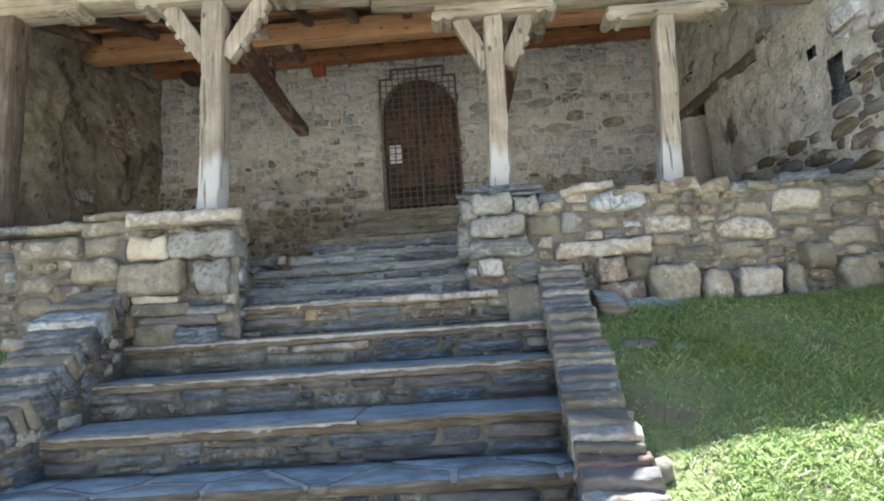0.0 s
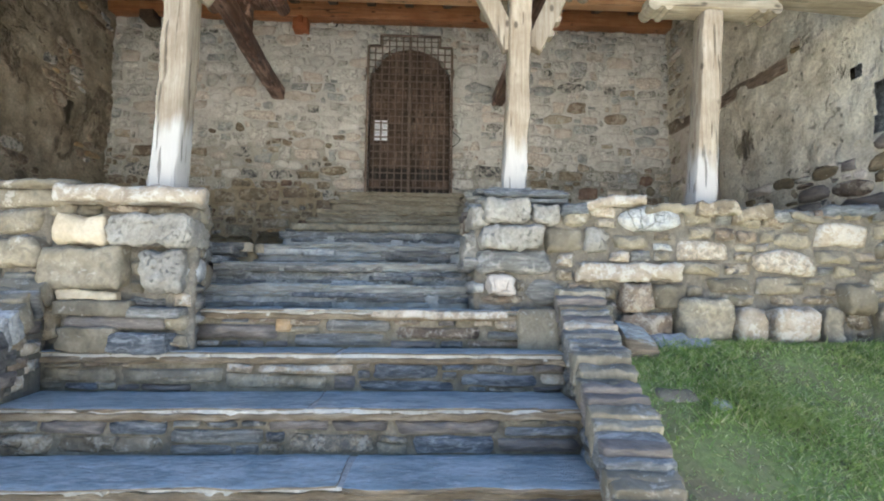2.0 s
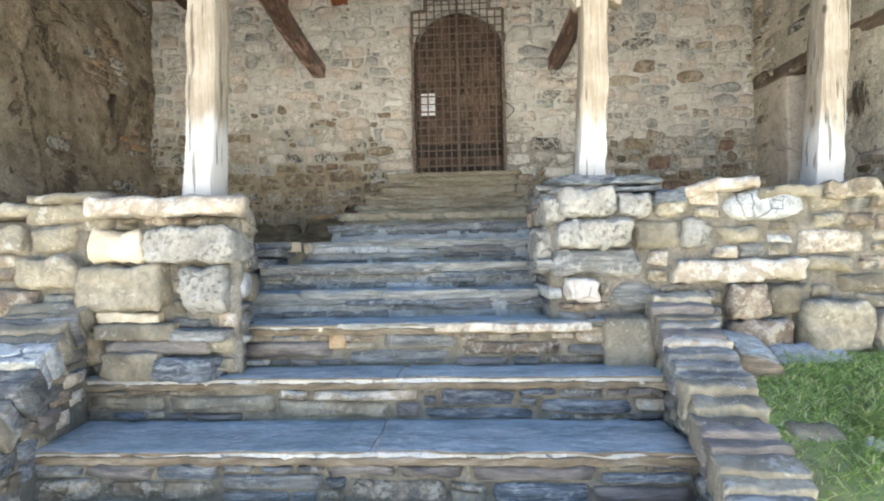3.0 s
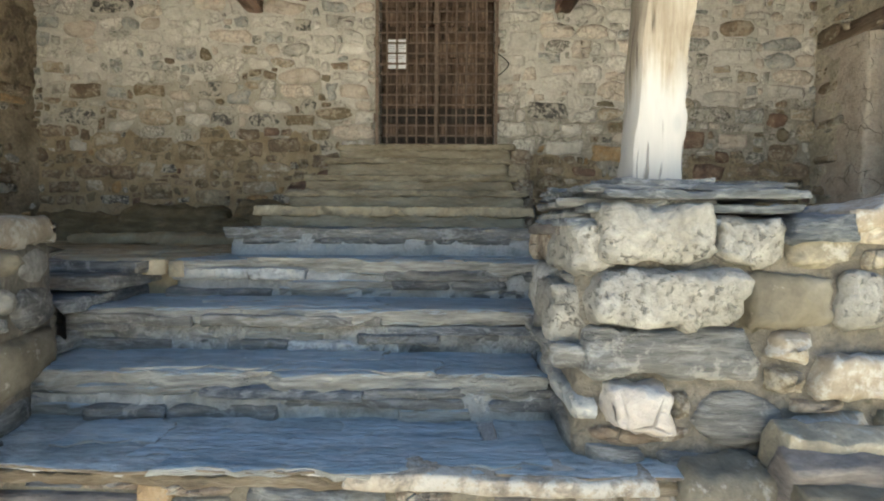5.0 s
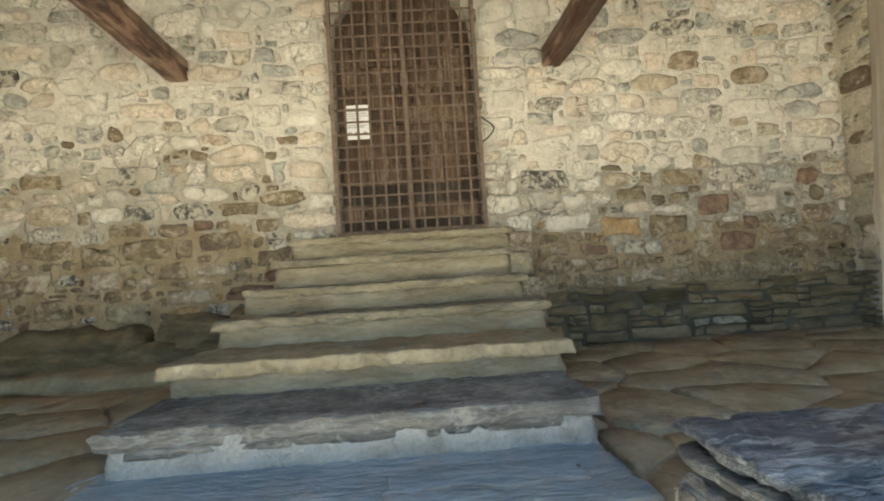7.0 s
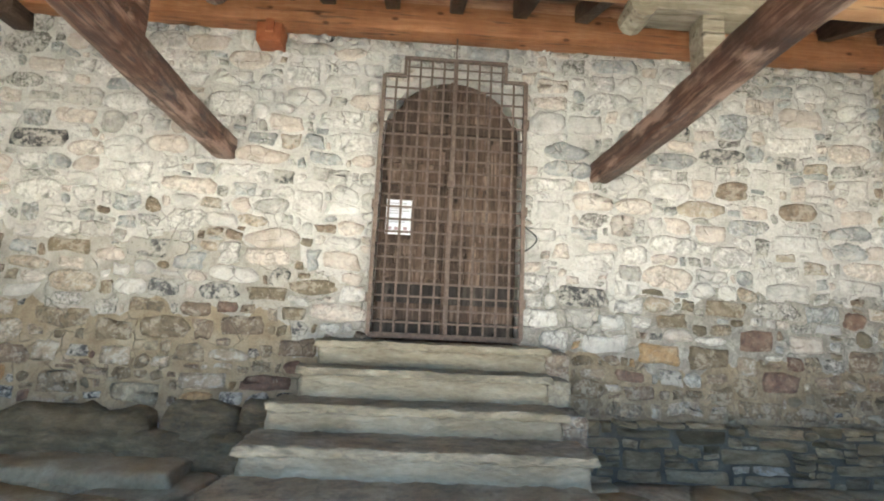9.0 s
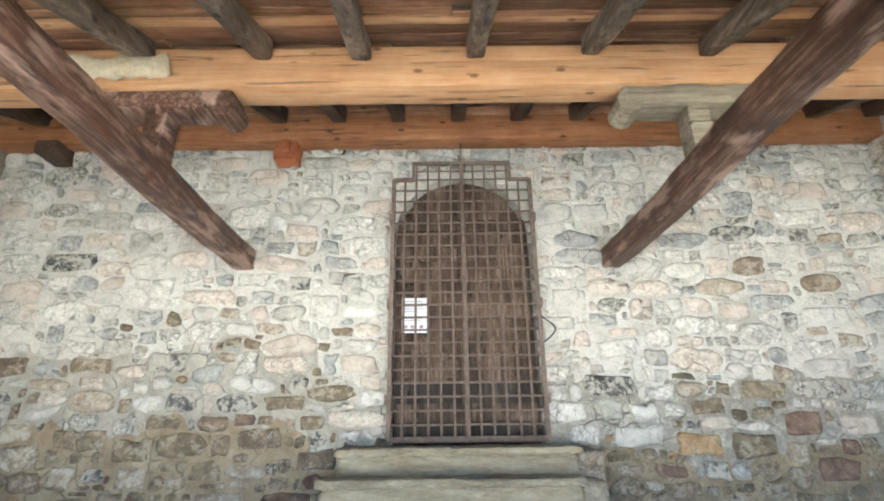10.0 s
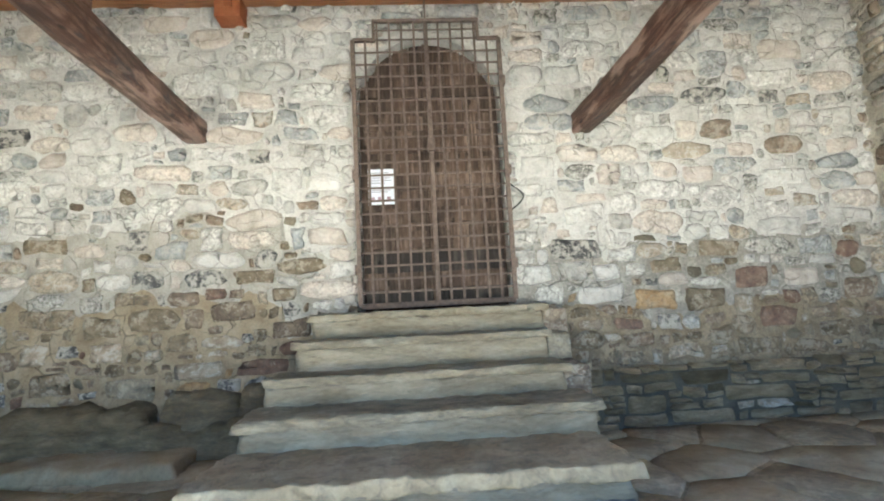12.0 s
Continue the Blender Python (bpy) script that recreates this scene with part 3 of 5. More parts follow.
def make_grass(name, x0, x1, y0, y1, count, label):
    v, f = [], []
    for _ in range(count):
        x, y = rng.uniform(x0, x1), rng.uniform(y0, y1)
        if (x > 0 and x < right_inner(y) + 0.29) or (x < 0 and x > left_inner(y) - 0.36):
            continue
        thin = noise.noise(Vector((x * 1.7, y * 1.7, 5)))
        if rng.random() < 0.25 - thin * 0.9:
            continue
        z = bank(x, y) - 0.004
        tall = rng.uniform(0.012, 0.034) * (1 + 0.7 * thin)
        if rng.random() < 0.03:
            tall *= 2.0
        if noise.noise(Vector((x * 2.6, y * 2.6, 9))) > 0.42:
            tall *= 2.0
        a, w = rng.uniform(0, 6.283), rng.uniform(0.0022, 0.005)
        dx, dy = math.cos(a) * w, math.sin(a) * w
        lx, ly = rng.uniform(-2.0, 2.0) * tall, rng.uniform(-2.0, 1.8) * tall
        n = len(v)
        v += [(x - dx, y - dy, z), (x + dx, y + dy, z), (x - dx * 0.8 + lx * 0.35, y - dy * 0.8 + ly * 0.35, z + tall * 0.6),
              (x + dx * 0.8 + lx * 0.35, y + dy * 0.8 + ly * 0.35, z + tall * 0.6), (x + lx, y + ly, z + tall)]
        f += [(n, n + 1, n + 3, n + 2), (n + 2, n + 3, n + 4)]
    tagged(new(name, mesh(name, v, f, GRASS)), label, "grass", kind="stuff")


make_grass("grass", 0.7, 3.9, 1.5, 3.55, 80000, "short green meadow grass with worn patches")
make_grass("grass", -4.6, -2.2, 1.6, 3.3, 9000, "short green grass beside the stair")


# ---- church front: rubble wall with a deep arched doorway ----
WALL_Y, SILL_Z = 7.04, 2.95
DOOR_X0, DOOR_X1, SPRING = -0.93, 0.17, 4.52


def make_church_wall():
    # Height and reach past the porch are unseen, added to block the sun.
    xs_out, top, back, low = (-9.0, 9.0), 8.2, 7.95, 0.6
    cx, r = (DOOR_X0 + DOOR_X1) / 2, (DOOR_X1 - DOOR_X0) / 2
    arch = [(cx - r * math.cos(math.pi * i / 16), SPRING + 0.98 * r * math.sin(math.pi * i / 16)) for i in range(17)]
    hole = [(DOOR_X0, SILL_Z - 0.3)] + arch + [(DOOR_X1, SILL_Z - 0.3)]
    v, f = [], []
    for y in (WALL_Y, back):
        v += [(x, y, z) for x, z in hole]
        v += [(xs_out[0], y, low), (xs_out[1], y, low), (xs_out[0], y, top), (xs_out[1], y, top)]
        v += [(x, y, top) for x, z in hole]
    n = len(hole)
    half = len(v) // 2
    for base, flip in ((0, False), (half, True)):
        bl, br, tl, tr = base + n, base + n + 1, base + n + 2, base + n + 3
        t = lambda i: base + n + 4 + i
        quads = [(bl, base, t(0), tl), (base + n - 1, br, tr, t(n - 1)), (bl, br, base + n - 1, base)]
        quads += [(base + i, base + i + 1, t(i + 1), t(i)) for i in range(n - 1)]
        f += [q[::-1] if flip else q for q in quads]
    for i in range(n - 1):
        f.append((i, half + i, half + i + 1, i + 1))
    f.append((n - 1, half + n - 1, half, 0))
    a = n
    f += [(a, a + 2, half + a + 2, half + a), (a + 1, half + a + 1, half + a + 3, a + 3), (a + 2, a + 3, half + a + 3, half + a + 2)]
    return tagged(new("wall_north", mesh("wall_north", v, f, MORTAR, False)), "pale rubble masonry church wall in lime mortar", "wall", kind="structure")


wall_north = make_church_wall()

# stones that stand out: centre x, z and material
ODD = [(-1.29, 3.89, WHITE), (-3.3, 4.4, DARK), (0.68, 3.27, DARK), (-2.72, 3.45, DARK), (-2.55, 3.24, DARK), (-1.72, 3.42, DARK), (-2.2, 3.2, DARK),
       (1.66, 4.53, DARK), (2.42, 4.47, DARK), (1.85, 3.05, RED), (2.3, 2.97, RED), (2.15, 2.75, RED), (1.3, 2.95, OCHRE), (1.4, 2.72, DARK), (-1.0, 3.35, CREAM),
       (-2.1, 3.9, TAN), (-1.0, 3.1, CREAM), (2.3, 4.1, BROWN), (1.95, 4.25, BROWN), (-1.9, 4.62, WHITE), (-3.0, 2.7, BROWN), (2.75, 2.9, BROWN), (0.75, 3.05, PALE)]


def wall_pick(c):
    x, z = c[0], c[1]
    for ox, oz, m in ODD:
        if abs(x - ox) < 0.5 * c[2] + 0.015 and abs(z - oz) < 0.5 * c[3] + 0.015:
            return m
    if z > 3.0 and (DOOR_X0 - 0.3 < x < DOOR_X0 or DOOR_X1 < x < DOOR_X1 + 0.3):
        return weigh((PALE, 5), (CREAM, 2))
    # Downward the stones turn browner, and the wall's dimmer light goes into their colour.
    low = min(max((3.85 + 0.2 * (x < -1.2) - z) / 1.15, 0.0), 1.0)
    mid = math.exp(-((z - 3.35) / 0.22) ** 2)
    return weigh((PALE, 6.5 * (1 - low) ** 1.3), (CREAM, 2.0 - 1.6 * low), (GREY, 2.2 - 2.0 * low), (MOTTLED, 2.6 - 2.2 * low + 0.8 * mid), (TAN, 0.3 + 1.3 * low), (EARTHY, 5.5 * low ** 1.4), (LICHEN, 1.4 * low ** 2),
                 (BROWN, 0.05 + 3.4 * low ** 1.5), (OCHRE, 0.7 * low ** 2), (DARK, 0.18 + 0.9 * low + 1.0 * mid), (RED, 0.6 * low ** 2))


def off_door(c):
    x, z = c[0], c[1]
    half = c[2] / 2
    if x + half < DOOR_X0 - 0.01 or x - half > DOOR_X1 + 0.01:
        return True
    dx = abs(x - (DOOR_X0 + DOOR_X1) / 2)
    return z - c[3] / 2 > SPRING + math.sqrt(max(0.0, 0.31 - max(0.0, dx - half * 0.6) ** 2))


CHURCH = Matrix.Translation((0, WALL_Y, 0))
cells = rubble(-4.3, DOOR_X0 - 0.01, 2.42, 5.36, CHURCH_STONES, 0.01, 0.13) + rubble(DOOR_X1 + 0.01, 3.2, 2.46, 5.36, CHURCH_STONES, 0.01, 0.13)
cells += rubble(DOOR_X0 - 0.01, DOOR_X1 + 0.01, 4.98, 5.36, FIELD)
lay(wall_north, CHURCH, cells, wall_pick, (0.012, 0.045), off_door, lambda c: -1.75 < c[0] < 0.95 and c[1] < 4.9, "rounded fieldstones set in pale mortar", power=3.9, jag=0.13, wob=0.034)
# Mortar darkens downward: tan at the foot, plus the dimmer light put into colour.
for level, proud, skin, words in ((3.42, 0.003, WALL_GREY, "lime mortar of the lower wall, greyed for its dimmer light"), (2.86, 0.007, WALL_EARTH, "tan earthy mortar of the lowest courses")):
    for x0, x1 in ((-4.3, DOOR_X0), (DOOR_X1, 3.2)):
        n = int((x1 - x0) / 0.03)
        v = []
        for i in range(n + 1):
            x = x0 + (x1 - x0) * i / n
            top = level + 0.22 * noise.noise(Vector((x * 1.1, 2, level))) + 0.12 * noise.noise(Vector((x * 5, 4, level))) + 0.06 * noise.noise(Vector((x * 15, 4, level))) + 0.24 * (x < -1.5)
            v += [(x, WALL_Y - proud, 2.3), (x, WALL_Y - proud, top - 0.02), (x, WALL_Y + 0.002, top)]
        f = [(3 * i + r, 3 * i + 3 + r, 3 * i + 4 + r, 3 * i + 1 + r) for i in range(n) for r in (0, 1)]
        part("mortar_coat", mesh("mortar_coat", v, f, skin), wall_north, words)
# dry-laid slate footing east of the inner steps, dark bedrock west of them
footing = tagged(new("trim", mesh("trim", *block(0.2, 3.25, 6.9, 7.12, 1.9, 2.44, 0.02, 0.25, 0.01), MORTAR_DARK)), "dark dry-laid slate footing along the church wall", "footing", kind="structure")
lay(footing, Matrix.Translation((0, 6.9, 0)), rubble(0.25, 3.2, 2.02, 2.47, [((0.3, 0.55), (0.06, 0.11), 40), ((0.16, 0.36), (0.045, 0.08), 300), ((0.09, 0.2), (0.03, 0.055), 700), ((0.05, 0.1), (0.02, 0.04), 900)], 0.008), lambda c: weigh((ROCK, 1.5), (FOOT, 8), (TAN, 0.7)), (0.015, 0.08), power=5.6, jag=0.08)
rock = tagged(new("trim", mesh("trim", *block(-4.3, -1.3, 6.74, 7.12, 1.9, 2.28, 0.08, 0.05, 0.09, 2.6), ROCK)), "dark bedrock ledge at the foot of the church wall", "bedrock", kind="structure")
for bx0, bx1, by, bz in ((-4.2, -3.3, 6.8, 2.36), (-3.35, -2.35, 6.76, 2.4), (-2.3, -1.75, 6.83, 2.46), (-1.8, -1.3, 6.86, 2.5)):
    part("stone", mesh("stone", *block(bx0, bx1, by, 7.1, 2.0, bz, 0.09, 0.05, 0.09, 2.6), weigh((ROCK, 3), (BROWN, 1))), rock)
part("slab", mesh("slab", *block(-3.5, -1.95, 6.4, 6.95, 2.05, 2.15, 0.03, 0.05, 0.09, 2.0, None, 0.4), FLAG), rock)


# ---- side walls of the porch: old render over rubble ----
def sheet(u0, u1, z0, z1, step, place, mat, name, amp=0.03, hole=None):
    """An uneven wall face on a grid; place(u, out, z) gives the point; hole(u, z) leaves cells out."""
    nu, nz = int((u1 - u0) / step) + 1, int((z1 - z0) / step) + 1
    v, f = [], []
    for k in range(nz + 1):
        for i in range(nu + 1):
            u, z = u0 + (u1 - u0) * i / nu, z0 + (z1 - z0) * k / nz
            p = Vector((u * 2.3, z * 2.3, 7.7))
            out = amp * (noise.noise(p) + 0.6 * noise.noise(p * 3.1) + 0.35 * noise.noise(p * 8.0))
            v.append(place(u, out, z))
    for k in range(nz):
        for i in range(nu):
            u, z = u0 + (u1 - u0) * (i + 0.5) / nu, z0 + (z1 - z0) * (k + 0.5) / nz
            if not (hole and hole(u, z)):
                a = k * (nu + 1) + i
                f.append((a, a + 1, a + nu + 2, a + nu + 1))
    return mesh(name, v, f, mat)


EAST_X, WEST_X = 3.16, -4.3
core = mesh("wall_east", *block(EAST_X + 0.5, EAST_X + 0.95, 2.9, 7.1, 0.6, 5.7, 0.02, 0.6, 0.0), MORTAR_DARK)
wall_east = tagged(new("wall_east", core), "weathered cream render and dark rubble side wall", "wall", kind="structure")


def east_out(u):
    return 0.0 if u > 3.4 else -0.05 * (3.4 - u)


def niche(u, z):
    """The narrow doorway, a putlog hole and a small one beside it."""
    e = 0.03 * noise.noise(Vector((u * 7, z * 7, 3)))
    return 5.95 < u < 6.45 and z < 3.86 or (3.85 + e < u < 4.03 + e and 2.92 + e < z < 3.3 + e) or (u - 4.18) ** 2 + (z - 3.46) ** 2 < 0.003


part("recess_back", mesh("recess_back", *block(3.27, 3.4, 3.75, 4.3, 2.8, 3.6, 0.02, 0.1, 0.02), SLATE_CAP), wall_east)
part("render_coat", sheet(2.9, 7.1, 0.9, 5.6, 0.035, lambda u, o, z: (EAST_X - o + east_out(u), u, z), PLASTER_PALE, "render_coat", 0.035, niche), wall_east)
part("jamb", mesh("jamb", *block(3.155, 3.75, 5.55, 5.97, 1.9, 3.87, 0.04, 0.12, 0.025, 5.0), PLASTER_PALE), wall_east, "rough jamb of a narrow recess")
part("jamb", mesh("jamb", *block(3.15, 3.75, 6.43, 7.03, 1.9, 3.87, 0.03, 0.12, 0.02, 5.0), CREAM), wall_east)
part("end_face", mesh("end_face", *block(3.16, 4.15, 2.75, 2.95, 0.6, 5.6, 0.04, 0.2, 0.03, 4.0), MORTAR_DARK), wall_east)
EAST = Matrix.Translation((EAST_X, 0, 0)) @ Matrix.Rotation(radians(-90), 4, "Z")


def east_pick(c):
    if c[0] < -6.55:
        return weigh((MOTTLED, 2), (TAN, 2), (CREAM, 1), (BROWN, 1))
    if c[0] > -3.9 and c[1] > 3.3:
        return weigh((CREAM, 3), (TAN, 2), (PALE, 2), (BROWN, 1))
    return weigh((ROCK, 3), (BROWN, 2.5), (SLATE_BROWN, 3), (LICHEN, 1), (CREAM, 0.5), (DARK, 0.6))


cells = rubble(-7.0, -2.95, 1.4, 5.3, FIELD, 0.012)
lay(wall_east, EAST, cells, east_pick, (0.0, 0.05), lambda c: not any(niche(-c[0] + e, c[1] + g) for e in (-0.1, 0, 0.1) for g in (-0.06, 0, 0.06)) and not (5.6 < -c[0] < 6.8 and c[1] < 3.95)
    and (c[1] < 3.45 + 0.4 * noise.noise(Vector((c[0] * 1.9, c[1] * 1.3, 6))) and -c[0] < 4.2 - 0.25 * (c[1] - 2.2) + 0.5 * noise.noise(Vector((c[0] * 1.4, c[1] * 1.4, 2)))
         or c[1] < 2.75 + 0.35 * noise.noise(Vector((c[0] * 1.7, 1, 4))) or noise.noise(Vector((c[0] * 2.2, c[1] * 2.2, 8))) > 0.55 or -c[0] > 6.6), None)
lintel = thing("lintel", "dark timber lintel let into the rendered side wall", "lintel", at=(3.2, 6.0, 3.9))
part("timber", mesh("timber", *beam((3.225, 4.85, 3.85), (3.225, 7.02, 3.95), 0.16, 0.15, 0.02, 0.08, 0.02), RAFTER_WOOD), lintel)

core = mesh("wall_west", *block(WEST_X - 0.7, WEST_X - 0.12, 2.6, 7.1, 0.6, 5.7, 0.02, 0.6, 0.0), MORTAR_DARK)
wall_west = tagged(new("wall_west", core), "dark brown rendered side wall with a narrow slit", "wall", kind="structure")
slit = lambda u, z: 6.28 < u < 6.38 and 3.62 < z < 3.9
part("render_coat", sheet(2.6, 7.1, 0.9, 5.6, 0.035, lambda u, o, z: (WEST_X + o + (0.13 if u < 5.2 + 0.1 * math.sin(3 * z) else 0.0), u, z), PLASTER_DARK, "render_coat", 0.05, slit), wall_west)
WEST = Matrix.Translation((WEST_X, 0, 0)) @ Matrix.Rotation(radians(90), 4, "Z")
lay(wall_west, WEST, rubble(2.7, 7.0, 1.9, 5.3, FIELD), lambda c: weigh((BROWN, 4), (DARK, 1), (GREY, 1), (OCHRE, 0.6)), (0.0, 0.04),
    lambda c: not slit(c[0], c[1]) and c[0] > 5.4 and noise.noise(Vector((c[0] * 2.0, c[1] * 2.0, 8))) > 0.12, None)


# ---- porch floor ----
floor = tagged(new("floor", mesh("floor", *block(-4.4, 3.4, 4.5, 7.2, 1.2, 2.037, 0.01, 0.3, 0.006, 2.0), FLAG)), "worn slate flagstones in the porch", "floor", kind="structure")


def paving(x0, x1, y0, y1, z, pitch, parent, mat, thick=0.07, name="flagstone", tilt=0.03):
    """Irregular flagstones: the cells round scattered points, each a slab of its own."""
    pts = []
    for i in range(int((x1 - x0) / pitch) + 3):
        for j in range(int((y1 - y0) / pitch) + 3):
            pts.append(Vector((x0 + (i - 1 + 0.5 * (j % 2) + rng.uniform(-0.36, 0.36)) * pitch * 1.15, y0 + (j - 1 + rng.uniform(-0.3, 0.3)) * pitch * 0.85)))
    for p in pts:
        poly = [Vector((x0, y0)), Vector((x1, y0)), Vector((x1, y1)), Vector((x0, y1))]
        for q in pts:
            if q is p or (q - p).length > 2.6 * pitch:
                continue
            mid, d = (p + q) / 2, (q - p).normalized()
            out = []
            for a, b in zip(poly, poly[1:] + poly[:1]):
                da, db = (a - mid).dot(d) + 0.011, (b - mid).dot(d) + 0.011
                if da <= 0:
                    out.append(a)
                if da * db < 0:
                    out.append(a + (b - a) * (da / (da - db)))
            poly = out
            if len(poly) < 3:
                break
        if len(poly) < 3:
            continue
        ring = []
        for a, b in zip(poly, poly[1:] + poly[:1]):
            n = max(1, int((b - a).length / 0.09))
            ring += [a + (b - a) * (k / n) + (Vector((rng.uniform(-1, 1), rng.uniform(-1, 1))) * 0.012 if k else Vector((0, 0))) for k in range(n)]
        c = sum(ring, Vector((0, 0))) / len(ring)
        if max((q - c).length for q in ring) < 0.06:
            continue
        lift, tx, ty = rng.uniform(0, 0.65) * tilt, rng.uniform(-1, 1) * tilt, rng.uniform(-1, 1) * tilt
        v, n = [], len(ring)
        for zz, k in ((-thick, 1.0), (-0.012, 1.0), (0.0, 0.95)):
            v += [(c.x + (q.x - c.x) * k, c.y + (q.y - c.y) * k, z + zz + lift + tx * (q.x - c.x) + ty * (q.y - c.y)) for q in ring]
        v.append((c.x, c.y, z + lift + 0.004))
        f = [(r * n + a, r * n + (a + 1) % n, (r + 1) * n + (a + 1) % n, (r + 1) * n + a) for r in (0, 1) for a in range(n)]
        f += [(2 * n + a, 2 * n + (a + 1) % n, 3 * n) for a in range(n)]
        part(name, mesh(name, v, f, mat()), parent)


for x0, x1 in ((-4.3, -1.4), (0.24, 3.15)):
    paving(x0, x1, 4.4, 6.92, 2.047 if x0 > 0 else 2.06, 0.5, floor, lambda: FLAG, 0.07, "flagstone", 0.02)


# ---- the outer stair: slate treads on coursed risers ----
STEPS = [(0.6, 0.19), (1.15, 0.38), (1.75, 0.57), (2.24, 0.765), (2.53, 0.965), (2.87, 1.175), (3.24, 1.375), (3.48, 1.595), (3.82, 1.745), (4.11, 1.905), (4.43, 2.07)]


def riser_pick(c):
    return weigh((SLATE_BROWN, 3), (SLATE_EDGE, 3.5), (SLATE_CAP, 1.4), (BROWN, 1), (TAN, 1.2), (LICHEN, 2.4), (EARTHY, 1.2))


def rough_pick(c):
    return weigh((SLATE_EDGE, 5), (GREY, 2), (SLATE_CAP, 2), (SLATE_ROUGH, 2.5))


for i, (y, z) in enumerate(STEPS):
    nxt = STEPS[i + 1][0] if i + 1 < len(STEPS) else 4.84
    z_low = STEPS[i - 1][1] if i else 0.0
    upper = y > 3.4
    if i < 7:
        x0, x1 = left_inner(y + 0.1) - 0.02, right_inner(y + 0.15) + 0.02
    elif i == 7:
        x0, x1 = -1.58, right_inner(3.5) - 0.15
    else:
        x0, x1 = (-2.1, -1.95, -1.47)[i - 8], (0.12, 0.16, 0.22)[i - 8]
    step = thing("stair_step", "rough split slate step with pale mortar" if i > 7 else "broad step with slate treads on a coursed slate riser", "step", "structure", "steps of the outer stair", ((x0 + x1) / 2, y, z_low))
    if i < 8:
        part("core", mesh("core", *block(x0, x1, y + 0.052, nxt + 0.06, z_low - 0.25, z - 0.045, 0.015, 0.3, 0.006), MORTAR_TAN), step)
        part("joint", mesh("joint", *block(x0 + 0.02, x1 - 0.02, y + 0.03, nxt + 0.05, z - 0.04, z - (0.006 if i < 3 else 0.004), 0.006, 0.12, 0.003, 6.0), MORTAR), step)
        part("bed_joint", mesh("bed_joint", *block(x0 + 0.02, x1 - 0.02, y + 0.02, y + 0.2, z - 0.055, z - 0.022, 0.008, 0.03, 0.022, 9.0, None, 0.5), BED), step)
    else:
        part("core", mesh("core", *block(x0, x1, y + 0.012, nxt + 0.06, z_low - 0.25, z - 0.055, 0.03, 0.035, 0.03, 8.0, None, 0.5), RISER_MORTAR), step)
    m = Matrix.Translation((0, y + 0.045, 0))
    h = z - 0.05 - z_low
    if i < 8:
        lay(step, m, rubble(x0 + 0.02, x1 - 0.02, z_low + 0.005, z - 0.045, [((0.25, 0.55), (h * 0.36, h * 0.5), 260), ((0.12, 0.3), (0.03, 0.06), 900), ((0.05, 0.12), (0.02, 0.04), 1200)], 0.005), riser_pick, (0.006, 0.04), power=6.5, jag=0.07, wob=0.014)
    else:
        zz = z_low - 0.01
        while zz < z - 0.06:
            th = rng.uniform(0.025, 0.055)
            x = x0 + rng.uniform(-0.1, 0.05)
            while x < x1 - 0.03:
                w = rng.uniform(0.2, 0.7)
                e, jut = min(x + w, x1 + 0.02), rng.uniform(-0.02, 0.03)
                if rng.random() < 0.78:
                    part("stone", mesh("stone", *block(max(x, x0) + 0.004, max(e, x0 + 0.05), y + jut - 0.012, y + 0.35, zz, zz + th, 0.01, 0.04, 0.035, 6.0, None, 0.3), rough_pick(None)), step)
                x += w * rng.uniform(0.9, 1.2)
            zz += th * rng.uniform(0.85, 1.05)
    if i in (2, 3):
        paving(x0, x1, y - 0.004, nxt + 0.05, z, 0.44, step, lambda: SLATE, 0.028, "slab", 0.004)
    x = x1 if i in (2, 3) else x0
    while x < x1 - 0.05:
        w = rng.uniform(0.4, 1.2) if i < 3 else rng.uniform(0.9, 1.7) if i < 8 else 3.0
        if x + w > x1 - 0.3:
            w = x1 - x
        lift, thick = rng.uniform(0.0, 0.005), rng.uniform(0.018, 0.024) if i < 8 else rng.uniform(0.055, 0.07)
        jut, cut = rng.uniform(-0.015, 0.02), rng.uniform(-0.06, 0.06)
        fine = 0.045 if y > 2.0 else 0.12
        v, f = block(x + (0.006 if i < 3 else 0.011), x + w - (0.006 if i < 3 else 0.011), y + jut, nxt + 0.05, z - thick + lift, z + lift, 0.007 if i < 8 else 0.016, fine if i < 8 else 0.032, 0.014 if i < 8 else 0.045, 3.6 if i < 8 else 7.0,
                     lambda p: (p.x + cut * (p.y - y), p.y + (0.022 * noise.noise(Vector((p.x * 2.6, y, 1))) + 0.012 * noise.noise(Vector((p.x * 9, y, 5)))) * (1.0 if i < 8 else 2.3) * (p.y < y + 0.08), z + lift + (p.z - z - lift) * (1.0 if p.z < z - 0.02 else 0.55)), 0.3)
        part("slab", mesh("slab", v, f, SLATE if i < 8 else SLATE_ROUGH), step)
        x += w

ledge = thing("rock_ledge", "stepped slate ledges behind the west pier", "rock", "structure", at=(-2.2, 4.1, 1.7))
